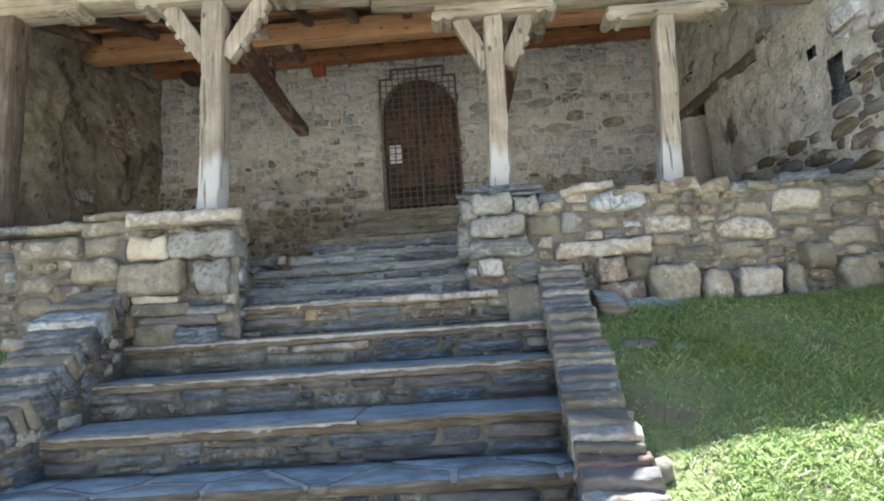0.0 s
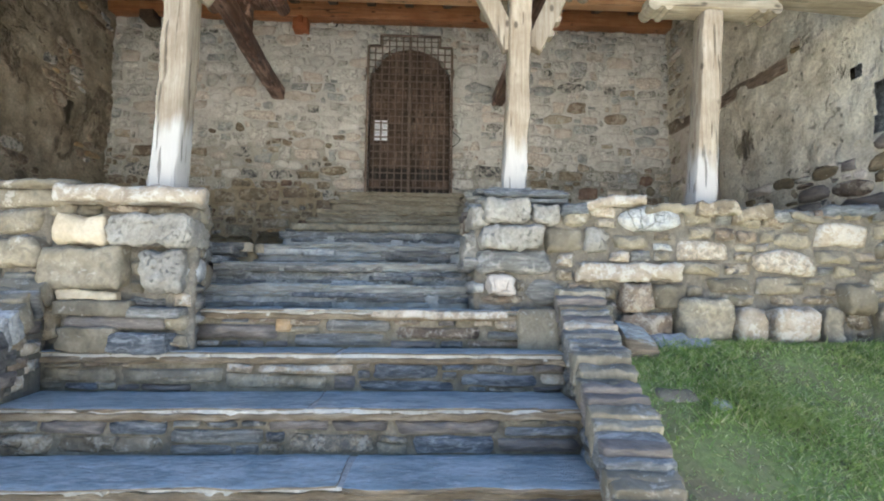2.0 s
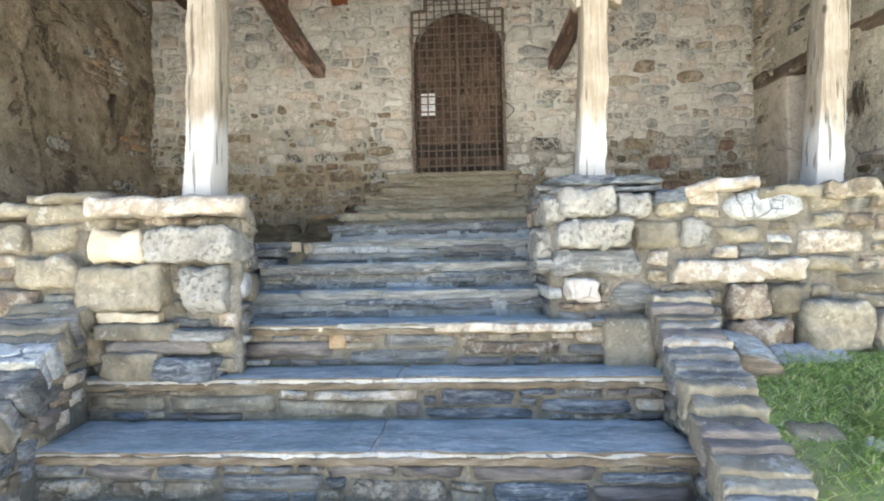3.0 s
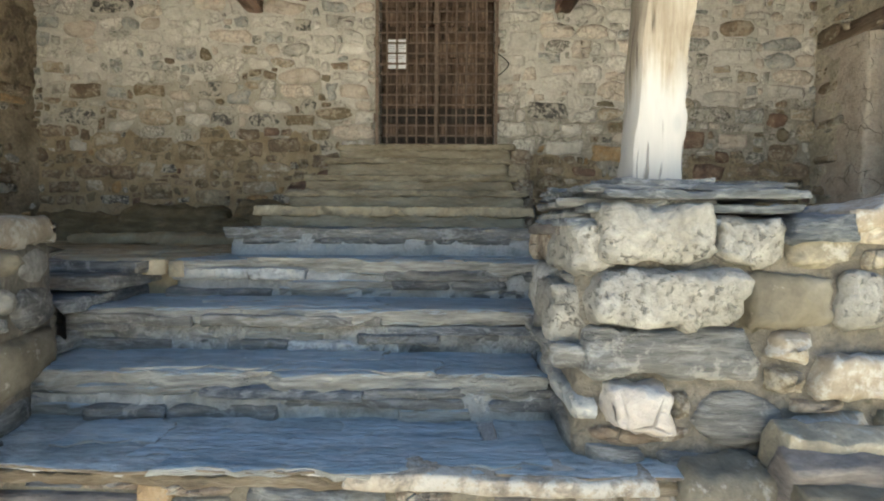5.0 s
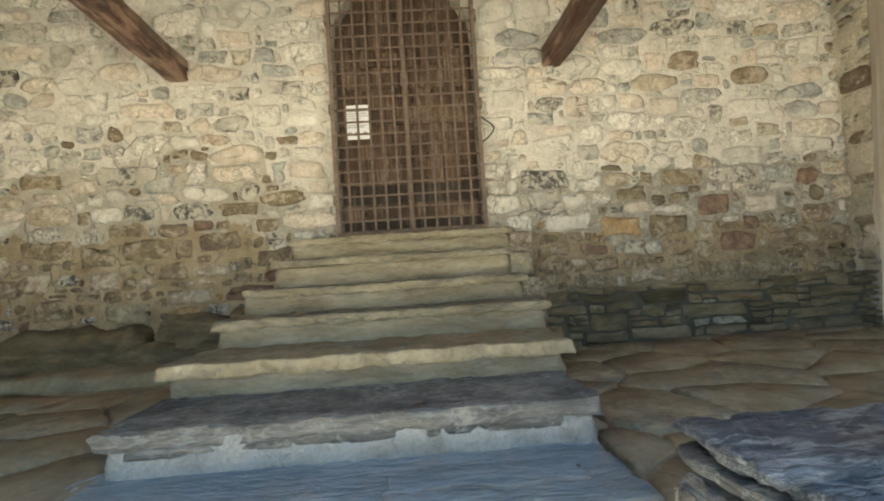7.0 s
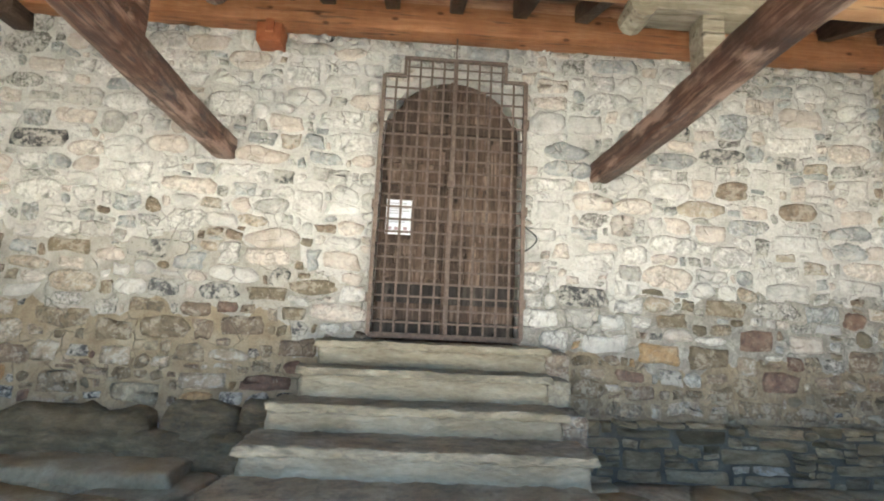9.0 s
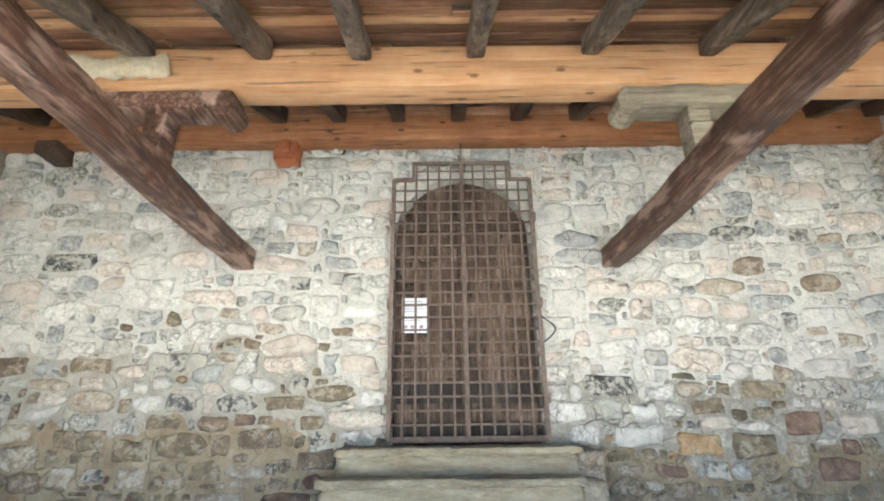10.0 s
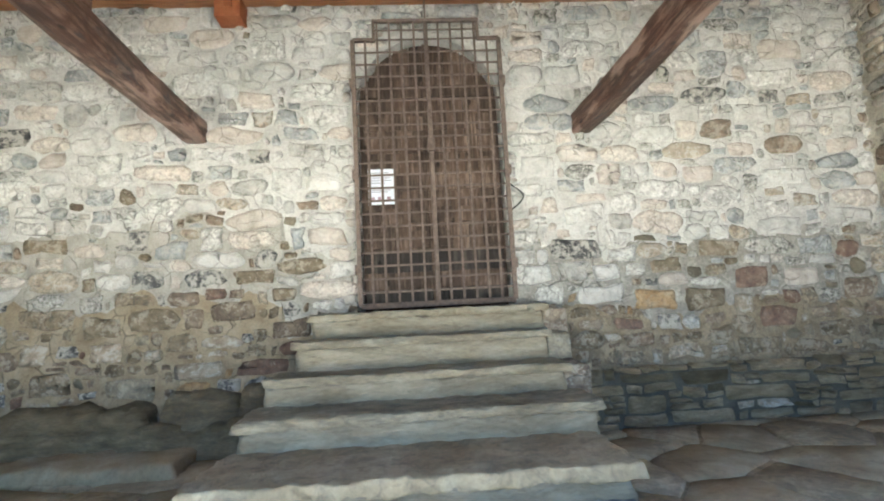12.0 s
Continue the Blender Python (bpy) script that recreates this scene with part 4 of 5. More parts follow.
for zz, yy, xr in ((1.7, 3.72, -1.7), (1.76, 3.8, -1.62), (1.83, 3.9, -1.72), (1.9, 4.02, -1.6), (1.96, 4.16, -1.55), (2.01, 4.3, -1.46)):
    for xa in (-3.9, -3.1, -2.4):
        part("stone", mesh("stone", *block(xa, min(xa + 0.86, xr), yy + rng.uniform(-0.05, 0.05) - 0.12 * (xa + 2.4), 4.7, zz, zz + 0.055, 0.01, 0.045, 0.05, 4.0, None, 0.35), weigh((SLATE_EDGE, 4), (SLATE_CAP, 2), (SLATE_ROUGH, 1))), ledge)

for i, (y, z) in enumerate(STEPS):
    if i >= 7:
        owner = bpy.data.objects["stair_step.%03d" % i]
        for _ in range(6):
            xa, wa, ya, da = rng.uniform(-1.35, -0.4), rng.uniform(0.25, 0.75), y + rng.uniform(-0.01, 0.16), rng.uniform(0.07, 0.2)
            part("chip", mesh("chip", *block(xa, min(xa + wa, 0.08), ya, ya + da, z - 0.012, z + rng.uniform(0.005, 0.011), 0.004, 0.03, 0.05, 5.0, None, 0.08), SLATE_ROUGH), owner)

# the stair's fifth tread carries a sunk pale stone in its riser, and a squared beige one
odd = bpy.data.objects["stair_step.007"]
part("stone", mesh("stone", *block(-0.48, 0.3, 3.462, 3.6, 1.553, 1.597, 0.01, 0.04, 0.016, 4.0), TAN), odd, "pale yellow edging stone")
part("stone", mesh("stone", *block(-1.03, -0.94, 3.505, 3.6, 1.47, 1.545, 0.012, 0.05, 0.004), OCHRE), odd)


# ---- cheek walls of the stair, capped with stones set on edge ----
def cheek(path, width, side, label):
    """path: inner edge points from the top down."""
    t = thing("cheek_wall", label, "low wall", "structure", at=(path[-1][0], path[-1][1], 0.3))
    pts = [Vector(p) for p in path]
    seglen = [(b - a).length for a, b in zip(pts, pts[1:])]
    total = sum(seglen)

    def at(s):
        for a, b, l in zip(pts, pts[1:], seglen):
            if s <= l or b is pts[-1]:
                return a + (b - a) * (s / l), (b - a).normalized()
            s -= l

    n = 26
    v, f = [], []
    for i in range(n + 1):
        p, d = at(total * i / n)
        q = Vector((side, 0, 0)) * width * 0.9 + Vector((0, 0.0, 0))
        for k, o in enumerate((p + Vector((side * 0.02, 0, 0)), p + q)):
            v.append(o + Vector((0, 0, -0.05)))
            v.append(Vector((o.x + (0.0 if k else -side * 0.03), o.y, p.z - 0.75)))
    for i in range(n):
        a, b = 4 * i, 4 * i + 4
        f += [(a, b, b + 1, a + 1), (a + 2, a + 3, b + 3, b + 2), (a, a + 2, b + 2, b), (a + 1, b + 1, b + 3, a + 3)]
    f += [(0, 1, 3, 2), (4 * n, 4 * n + 2, 4 * n + 3, 4 * n + 1)]
    part("core", mesh("core", v, f, MORTAR_DARK, False), t)
    s = 0.0
    while s < total - 0.02:
        w = rng.uniform(0.045, 0.085)
        p, d = at(s + w / 2)
        flat = Vector((d.x, d.y, 0)).normalized()
        run = w * Vector((d.x, d.y, 0)).length
        rise = abs(d.z) * w
        wid = width * rng.uniform(0.93, 1.06)
        pitch = math.atan2(-d.z, Vector((d.x, d.y)).length) * (0.8 if side < 0 else 0.35)
        turn = Matrix.Rotation(math.atan2(-flat.x, -flat.y) * -1 * 0.8 + rng.uniform(-0.05, 0.05), 4, "Z")
        bv, bf = block(0, wid, -run * 0.5 - 0.008 if side > 0 else -w * 0.48, run * 0.62 + 0.012 if side > 0 else w * 0.5, -0.13, 0.012 + rng.uniform(-0.015, 0.018), 0.012, 0.045, 0.02, 13.0)
        m = Matrix.Translation(p + Vector((rng.uniform(-0.012, 0.012) - side * 0.012, 0, 0))) @ turn @ Matrix.Rotation(pitch + rng.uniform(-0.06, 0.12), 4, "X") @ Matrix.Diagonal((side, 1, 1, 1))
        if side < 0:
            bf = [q[::-1] for q in bf]
        part("coping_stone", mesh("coping_stone", [m @ q for q in bv], bf, weigh((SLATE_BROWN, 2), (SLATE_EDGE, 1.6), (GREY, 0.4), (RED, 0.6), (LICHEN, 3.4), (TAN, 1.4)) if side > 0 else weigh((SLATE_EDGE, 4), (SLATE_BROWN, 1), (LICHEN, 2.5), (GREY, 0.8))), t)
        s += w
    for i in range(0, 24):
        p, d = at(total * (i + rng.random()) / 24)
        for dz in (0.19, 0.29, 0.38):
            bw = rng.uniform(0.1, 0.2)
            bv, bf = pebble(bw, rng.uniform(0.06, 0.09), rng.uniform(0.01, 0.03), power=4.5)
            nv = Vector((-d.y, d.x)) if -d.y * side < 0 else Vector((d.y, -d.x))
            m = Matrix.Translation(p + Vector((side * 0.015, 0, -dz))) @ Matrix.Rotation(math.atan2(nv.x, -nv.y), 4, "Z")
            part("stone", mesh("stone", [m @ q for q in bv], bf, riser_pick(None)), t)
    return t


cheek([(0.61, 3.52, 1.72), (0.56, 3.0, 1.38), (0.485, 2.3, 0.97), (0.42, 1.7, 0.62), (0.36, 1.2, 0.4)], 0.27, 1, "low cheek wall capped with brown stones on edge beside the stair")
cheek([(-2.14, 3.27, 1.75), (-2.1, 3.08, 1.63), (-2.05, 2.85, 1.48), (-2.04, 2.5, 1.17), (-2.15, 2.2, 0.97), (-2.34, 1.9, 0.74), (-2.6, 1.5, 0.48)], 0.37, -1, "flaring cheek wall capped with grey stones on edge")


# ---- parapets with their piers ----
def set_stones(parent, rows):
    for x0, x1, y0, y1, z0, z1, mat in rows:
        part("stone", mesh("stone", *block(x0, x1, y0, y1, z0, z1, min(0.03, 0.2 * min(x1 - x0, z1 - z0)), 0.028, 0.032, 9.0), mat), parent)


def parapet_pick(c):
    return weigh((LICHEN, 5), (GREY, 0.35), (BROWN, 1.6), (TAN, 1.6), (EARTHY, 2.4), (SLATE_EDGE, 2.0))


east_parapet = thing("parapet", "rubble stone parapet capped with slate beside the stair", "parapet", "structure", at=(1.7, 3.85, 1.4))
part("core", mesh("core", *block(0.13, 3.3, 3.592, 4.14, 0.9, 2.25, 0.03, 0.08, 0.014, 6.0), MORTAR_EARTH), east_parapet)
big = [(0.175, 0.46, 3.525, 3.75, 2.125, 2.285, PITTED), (0.16, 0.53, 3.505, 3.75, 1.965, 2.118, PITTED), (0.48, 0.66, 3.54, 3.7, 2.13, 2.25, PITTED), (0.67, 0.83, 3.55, 3.7, 2.12, 2.24, LICHEN),
       (0.55, 0.78, 3.55, 3.7, 1.96, 2.1, LICHEN), (0.8, 0.95, 3.55, 3.7, 1.95, 2.1, PITTED), (0.14, 0.58, 3.53, 3.7, 1.83, 1.955, SLATE_EDGE), (0.2, 0.36, 3.5, 3.7, 1.7, 1.815, CREAM),
       (0.75, 1.4, 3.53, 3.75, 1.79, 1.89, TAN), (1.0, 1.2, 3.5, 3.7, 1.6, 1.77, BROWN), (1.22, 1.42, 3.52, 3.7, 1.63, 1.77, LICHEN), (1.35, 1.65, 3.45, 3.7, 1.43, 1.68, LICHEN),
       (1.7, 1.87, 3.46, 3.7, 1.42, 1.62, TAN), (1.93, 2.2, 3.48, 3.7, 1.42, 1.63, TAN), (2.25, 2.36, 3.5, 3.7, 1.42, 1.64, LICHEN), (2.4, 2.58, 3.5, 3.7, 1.6, 1.78, LICHEN), (2.62, 2.85, 3.48, 3.7, 1.42, 1.66, LICHEN),
       (1.0, 1.3, 3.5, 3.7, 1.43, 1.59, BROWN)]
set_stones(east_parapet, big)
FRONT_E = Matrix.Translation((0, 3.585, 0))
lay(east_parapet, FRONT_E, rubble(0.15, 3.25, 1.38, 2.27, PARAPET, 0.008, 0.0, big), parapet_pick, (0.012, 0.05), None, power=4.3, jag=0.12)
SIDE_E = Matrix.Translation((0.13, 0, 0)) @ Matrix.Rotation(radians(-90), 4, "Z")
side_big = [(0.1, 0.2, 3.56, 3.85, 2.1, 2.24, PITTED), (0.06, 0.22, 3.6, 3.86, 1.9, 2.07, PITTED), (0.085, 0.22, 3.84, 4.06, 1.93, 2.1, PITTED), (0.09, 0.2, 3.86, 4.12, 2.12, 2.25, BROWN), (0.06, 0.22, 3.55, 4.05, 1.85, 1.91, SLATE_EDGE)]
set_stones(east_parapet, side_big)
lay(east_parapet, SIDE_E, rubble(-4.12, -3.6, 1.5, 2.25, THIN, 0.01), lambda c: weigh((SLATE_EDGE, 4), (GREY, 2), (SLATE, 1), (CREAM, 1)), (0.01, 0.05),
    lambda c: not any(r[2] < -c[0] < r[3] and r[4] < c[1] < r[5] for r in side_big))
for y0, y1 in ((3.54, 3.8), (3.78, 4.14)):
    x = 0.66
    while x < 3.2:
        w, z = rng.uniform(0.14, 0.4), 2.3 - 0.022 * x + rng.uniform(-0.03, 0.03)
        tip = rng.uniform(-0.12, 0.12)
        v, f = block(x, min(x + w * 1.06, 3.26), y0 + rng.uniform(-0.04, 0.03), y1 + rng.uniform(-0.02, 0.03), z - rng.uniform(0.05, 0.09), z, 0.016, 0.04, 0.035, 6.0, lambda p: (p.x, p.y, p.z + tip * (p.x - x)))
        part("cap_stone", mesh("cap_stone", v, f, weigh((LICHEN, 4), (EARTHY, 2), (SLATE_CAP, 1), (TAN, 0.5), (SLATE_EDGE, 3))), east_parapet)
        x += w
for x0, x1, y0, y1, z0, z1, mat in ((0.13, 0.64, 3.55, 4.16, 2.316, 2.335, SLATE_CAP), (0.17, 0.7, 3.53, 4.1, 2.298, 2.318, SLATE_CAP), (0.1, 0.5, 3.58, 4.14, 2.28, 2.3, SLATE_EDGE), (0.14, 0.72, 3.56, 4.13, 2.262, 2.283, SLATE_CAP),
                                 (0.1, 0.42, 3.62, 4.12, 2.245, 2.264, SLATE_EDGE), (0.09, 0.5, 3.57, 4.1, 2.228, 2.247, SLATE_CAP), (0.08, 0.3, 3.66, 4.05, 2.2, 2.23, SLATE_BROWN), (0.2, 0.46, 3.56, 3.74, 2.333, 2.348, SLATE_CAP),
                                 (0.48, 0.68, 3.57, 3.82, 2.33, 2.343, SLATE_EDGE), (0.12, 0.34, 3.86, 4.1, 2.332, 2.345, SLATE_CAP)):
    part("cap_stone", mesh("cap_stone", *block(x0, x1, y0, y1, z0, z1, 0.005, 0.024, 0.04, 5.5, lambda p: (p.x, p.y, p.z if p.z < 2.3 else p.z + 0.007 * noise.noise(p * 20) + 0.005 * noise.noise(p * 45)), 0.15), mat), east_parapet)
part("mortar_foot", mesh("mortar_foot", *block(0.37, 0.62, 3.45, 3.62, 1.3, 1.62, 0.03, 0.04, 0.02, 6.0), LICHEN), east_parapet, "smooth patched mortar block")

west_parapet = thing("parapet", "rubble stone parapet with a broad pale cap stone", "parapet", "structure", at=(-2.9, 3.6, 1.4))
part("core", mesh("core", *block(-4.4, -2.2, 3.347, 3.62, 0.9, 2.16, 0.03, 0.08, 0.014, 6.0), MORTAR_EARTH), west_parapet)
part("core", mesh("core", *block(-2.21, -1.4, 3.347, 4.0, 0.9, 2.16, 0.03, 0.08, 0.014, 6.0, lambda p: (p.x - (max(0.0, p.y - 3.34) * 0.36 + 0.01) * (p.x > -1.6), p.y, p.z)), MORTAR_EARTH), west_parapet)
big = [(-2.15, -1.86, 3.25, 3.5, 1.94, 2.09, YELLOW), (-1.85, -1.41, 3.24, 3.44, 1.93, 2.1, PITTED), (-2.2, -1.77, 3.24, 3.5, 1.7, 1.92, LICHEN), (-1.68, -1.47, 3.25, 3.42, 1.69, 1.91, PITTED),
       (-2.1, -1.8, 3.27, 3.5, 1.64, 1.69, YELLOW), (-2.55, -2.22, 3.28, 3.5, 1.82, 1.97, LICHEN), (-2.9, -2.5, 3.28, 3.5, 2.0, 2.12, LICHEN)]
set_stones(west_parapet, big)
lay(west_parapet, Matrix.Translation((0, 3.34, 0)), rubble(-4.35, -1.42, 1.2, 2.17, PARAPET, 0.008, 0.0, big), parapet_pick, (0.012, 0.05), None, power=4.3, jag=0.12)
SIDE_W = Matrix.Translation((-1.415, 3.34, 0)) @ Matrix.Rotation(radians(110), 4, "Z")
lay(west_parapet, SIDE_W, rubble(0.02, 0.68, 1.45, 2.15, PARAPET, 0.01), lambda c: weigh((LICHEN, 3), (SLATE_EDGE, 3), (PITTED, 2), (GREY, 1)), (0.015, 0.05))
for x0, x1, y0, z, th, mat in ((-2.12, -1.33, 3.2, 2.245, 0.09, TAN), (-2.47, -2.05, 3.26, 2.28, 0.045, LICHEN), (-2.5, -2.08, 3.3, 2.235, 0.09, LICHEN), (-2.9, -2.46, 3.28, 2.235, 0.06, LICHEN), (-3.4, -2.86, 3.27, 2.24, 0.05, SLATE_EDGE), (-3.9, -3.38, 3.3, 2.23, 0.07, LICHEN), (-4.4, -3.88, 3.3, 2.22, 0.07, EARTHY)):
    part("cap_stone", mesh("cap_stone", *block(x0, x1, y0, 4.0 if x1 > -1.4 else 3.66, z - th, z, 0.025, 0.035, 0.026, 5.0, lambda p: (p.x - (p.y - 3.2) * 0.38 * (p.x > -1.6), p.y, p.z)), mat), west_parapet)
for x0, x1, y0, z0, z1, mat in ((-2.08, -1.78, 3.25, 1.37, 1.5, LICHEN), (-1.8, -1.5, 3.22, 1.37, 1.47, SLATE_CAP), (-2.05, -1.55, 3.27, 1.49, 1.56, SLATE_BROWN), (-1.74, -1.46, 3.25, 1.55, 1.61, SLATE_EDGE), (-2.1, -1.7, 3.25, 1.56, 1.64, LICHEN)):
    part("base_stone", mesh("base_stone", *block(x0, x1, y0, 3.6, z0, z1, 0.015, 0.035, 0.034, 6.0, None, 0.4), mat), west_parapet)

# loose slate leaning at the foot of the parapet, stones in the turf
for x0, x1, y0, y1, z, mat, lab in ((0.93, 1.12, 3.28, 3.5, 1.47, SLATE, "pale blue slate leaning against the parapet"), (1.15, 1.5, 3.36, 3.52, 1.415, GREY, "flat grey stone lying at the parapet"),
                                    (0.95, 1.16, 2.98, 3.06, 1.215, LICHEN, "flat stone half sunk in the turf"), (1.2, 1.3, 2.93, 2.99, 1.19, GREY, "small stone half sunk in the turf"), (0.8, 0.88, 2.24, 2.3, 0.77, LICHEN, "small grey stone in the turf")):
    st = thing("loose_stone", lab, "stone", at=((x0 + x1) / 2, y0, z - 0.1))
    v, f = block(x0, x1, y0, y1, z - 0.12, z, 0.03, 0.06, 0.014, 7.0, lambda p: (p.x, p.y, p.z + 0.45 * (p.y - y0) - (0.25 * (p.x - x0) if lab.startswith("pale") else 0)))
    part("body", mesh("body", v, f, mat), st)


# ---- inner steps up to the church door ----
INNER = [(4.81, 2.215, -1.4, 0.2), (5.25, 2.345, -1.42, 0.24), (5.72, 2.48, -1.4, 0.3), (6.06, 2.62, -1.37, 0.25), (6.34, 2.79, -1.28, 0.24), (6.6, 2.945, -1.24, 0.3)]
for i, (y, z, x0, x1) in enumerate(INNER):
    nxt = INNER[i + 1][0] if i < 5 else 7.05
    low = INNER[i - 1][1] if i else 2.07
    step = thing("stair_step", "worn limewashed stone step with a slate nosing" if i else "ragged slate step with white mortar riser", "step", "structure", "steps to the church door", ((x0 + x1) / 2, y, low))
    part("riser", mesh("riser", *block(x0 + 0.015, x1 - 0.005, y + 0.012, nxt + 0.08, low - 0.1, z - 0.03, 0.04, 0.03, 0.03, 9.0), STEP_STONE if i else WHITE_MORTAR), step)
    part("slab", mesh("slab", *block(x0, x1 + 0.02, y, nxt + 0.05, z - 0.045 - 0.015 * (i < 2), z, 0.01, 0.026, 0.036, 11.0, None, 0.35), STEP_STONE if i > 1 else FLAG if i else SLATE_EDGE), step)
    if i == 0:
        for sx in (-1.3, -0.9, -0.35):
            part("slab", mesh("slab", *block(sx, sx + 0.45, y + 0.005, y + 0.3, z - 0.085, z - 0.05, 0.008, 0.045, 0.026, 7.0, None, 0.3), SLATE_EDGE), step)
    if i > 2:
        part("stone", mesh("stone", *block(x1 - 0.01, x1 + 0.16, y + 0.08, 7.0, low - 0.3, z - 0.02, 0.03, 0.1, 0.02, 5.0), weigh((BROWN, 1), (LICHEN, 1))), step)
part("slab", mesh("slab", *block(DOOR_X0 + 0.01, DOOR_X1 - 0.01, 7.02, 7.94, 2.85, 2.94, 0.01, 0.2, 0.006), FLAG), bpy.data.objects["stair_step"])


# ---- church door behind its iron grille ----
door = tagged(new("door_1"), "old dark brown double-leaf plank door in a deep arch", "door", kind="structure")
door.location = (-0.4, 7.28, 2.94)
LEAF_Y = 7.15


def arch_top(x):
    return SPRING + 0.98 * math.sqrt(max(0.0, 0.3 - (x + 0.38) ** 2))


for side in (0, 1):
    xa = DOOR_X0 + 0.005 + 0.55 * side
    for k in range(4):
        x0, x1 = xa + 0.136 * k, xa + 0.136 * k + 0.133
        top = max(min(arch_top(x0), arch_top(x1)), SPRING) + 0.1
        part("plank", mesh("plank", *block(x0, x1, LEAF_Y, LEAF_Y + 0.045, 2.95, top, 0.006, 0.25, 0.003), DOOR_WOOD), door)
    for z in (3.1, 3.86):
        part("rail", mesh("rail", *block(xa + 0.01, xa + 0.53, LEAF_Y - 0.035, LEAF_Y, z, z + 0.13, 0.008, 0.2, 0.003), DOOR_WOOD), door)
part("cover_strip", mesh("cover_strip", *block(-0.41, -0.355, LEAF_Y - 0.04, LEAF_Y, 2.95, 5.05, 0.008, 0.25, 0.003), DOOR_WOOD), door)
part("backing", mesh("backing", *block(DOOR_X0 - 0.03, DOOR_X1 + 0.03, LEAF_Y + 0.05, LEAF_Y + 0.2, 2.8, 5.2, 0.01, 0.5, 0.0), DOOR_WOOD), door)

for side in (0, 1):
    xa = DOOR_X0 + 0.02 + 0.55 * side
    # Added boards that only make the leaves' lower third darker.
    part("kick_board", mesh("kick_board", *block(xa, xa + 0.51, LEAF_Y - 0.02, LEAF_Y - 0.002, 2.955, 3.38, 0.006, 0.1, 0.004), LOWER_DARK_WOOD), door, "dark board added over the door's lower third")
    for k in range(3):
        for r in range(6):
            if r % 3 == 0 and k == 1:
                continue
            x0, z0 = xa + 0.015 + 0.17 * k, 3.42 + 0.185 * r
            part("panel", mesh("panel", *block(x0, x0 + 0.13 * rng.uniform(0.8, 1), LEAF_Y - 0.02, LEAF_Y + 0.002, z0, z0 + 0.15 * rng.uniform(0.75, 1), 0.008, 0.05, 0.006, 9.0), DOOR_WOOD), door)
part("transom", mesh("transom", *block(DOOR_X0 + 0.02, DOOR_X1 - 0.02, LEAF_Y - 0.045, LEAF_Y, 4.6, 4.7, 0.01, 0.1, 0.005), DOOR_WOOD), door)

notice = thing("notice", "white printed paper notice pinned to the door", "notice", at=(-0.77, LEAF_Y - 0.04, 3.93))
paper = part("sheet", mesh("sheet", *block(-0.868, -0.672, LEAF_Y - 0.042, LEAF_Y - 0.039, 3.755, 4.032, 0.0008, 0.1, 0.0), PAPER), notice)
for k, (z, w) in enumerate(((4.0, 0.14), (3.98, 0.16), (3.96, 0.15), (3.94, 0.16), (3.92, 0.11), (3.865, 0.15), (3.85, 0.13))):
    part("text_line", mesh("text_line", *block(-0.85, -0.85 + w, LEAF_Y - 0.0445, LEAF_Y - 0.042, z, z + 0.006, 0.0005, 0.2, 0.0), INK), paper)
for x in (-0.835, -0.785, -0.715):
    part("emblem", mesh("emblem", *block(x - 0.014, x + 0.014, LEAF_Y - 0.0445, LEAF_Y - 0.042, 3.79, 3.815, 0.0008, 0.1, 0.0), INK_RED), paper)

grille = thing("iron_grille", "rusty brown iron grille gate over the arched door", "grille", at=(-0.38, 6.93, 2.97))
GY, GX0, GX1, GZ0, GZ1, GZT = 6.93, -0.935, 0.175, 2.985, 4.985, 5.135
MID = (GX0 + GX1) / 2


def bar(name, x0, x1, z0, z1, y0, y1):
    part(name, mesh(name, *block(x0, x1, y0, y1, z0, z1, 0.003, 0.5, 0.0015, 9.0), IRON), grille)


for x, z1 in ((GX0, GZ1), (GX1, GZ1), (MID, GZT)):
    bar("stile", x - 0.016, x + 0.016, GZ0, z1, GY - 0.012, GY + 0.022)
bar("rail", GX0, GX1, GZ0 - 0.02, GZ0 + 0.02, GY - 0.014, GY + 0.02)
SH = 0.16
for a, b in ((GX0, GX0 + SH), (GX1 - SH, GX1)):
    bar("rail", a, b, GZ1 - 0.012, GZ1 + 0.012, GY - 0.012, GY + 0.02)
for x in (GX0 + SH, GX1 - SH):
    bar("stile", x - 0.012, x + 0.012, GZ1 - 0.01, GZT, GY - 0.012, GY + 0.02)
bar("rail", GX0 + SH - 0.012, GX1 - SH + 0.012, GZT - 0.012, GZT + 0.012, GY - 0.014, GY + 0.02)
for k in range(1, 12):
    x = GX0 + (GX1 - GX0) * k / 12 + rng.uniform(-0.002, 0.002)
    if k != 6:
        bar("vertical_bar", x - 0.0085, x + 0.0085, GZ0, GZT if 2 <= k <= 10 else GZ1, GY - 0.004, GY + 0.008)
for k in range(1, 22):
    z = GZ0 + (GZ1 - GZ0) * k / 21.0
    if k < 21:
        bar("cross_bar", GX0, GX1, z - 0.0075, z + 0.0075, GY + 0.006, GY + 0.016)
bar("cross_bar", GX0 + SH, GX1 - SH, GZ1 + 0.0, GZ1 + 0.012, GY + 0.006, GY + 0.016)
bar("cross_bar", GX0 + SH, GX1 - SH, GZ1 + 0.075, GZ1 + 0.087, GY + 0.006, GY + 0.016)
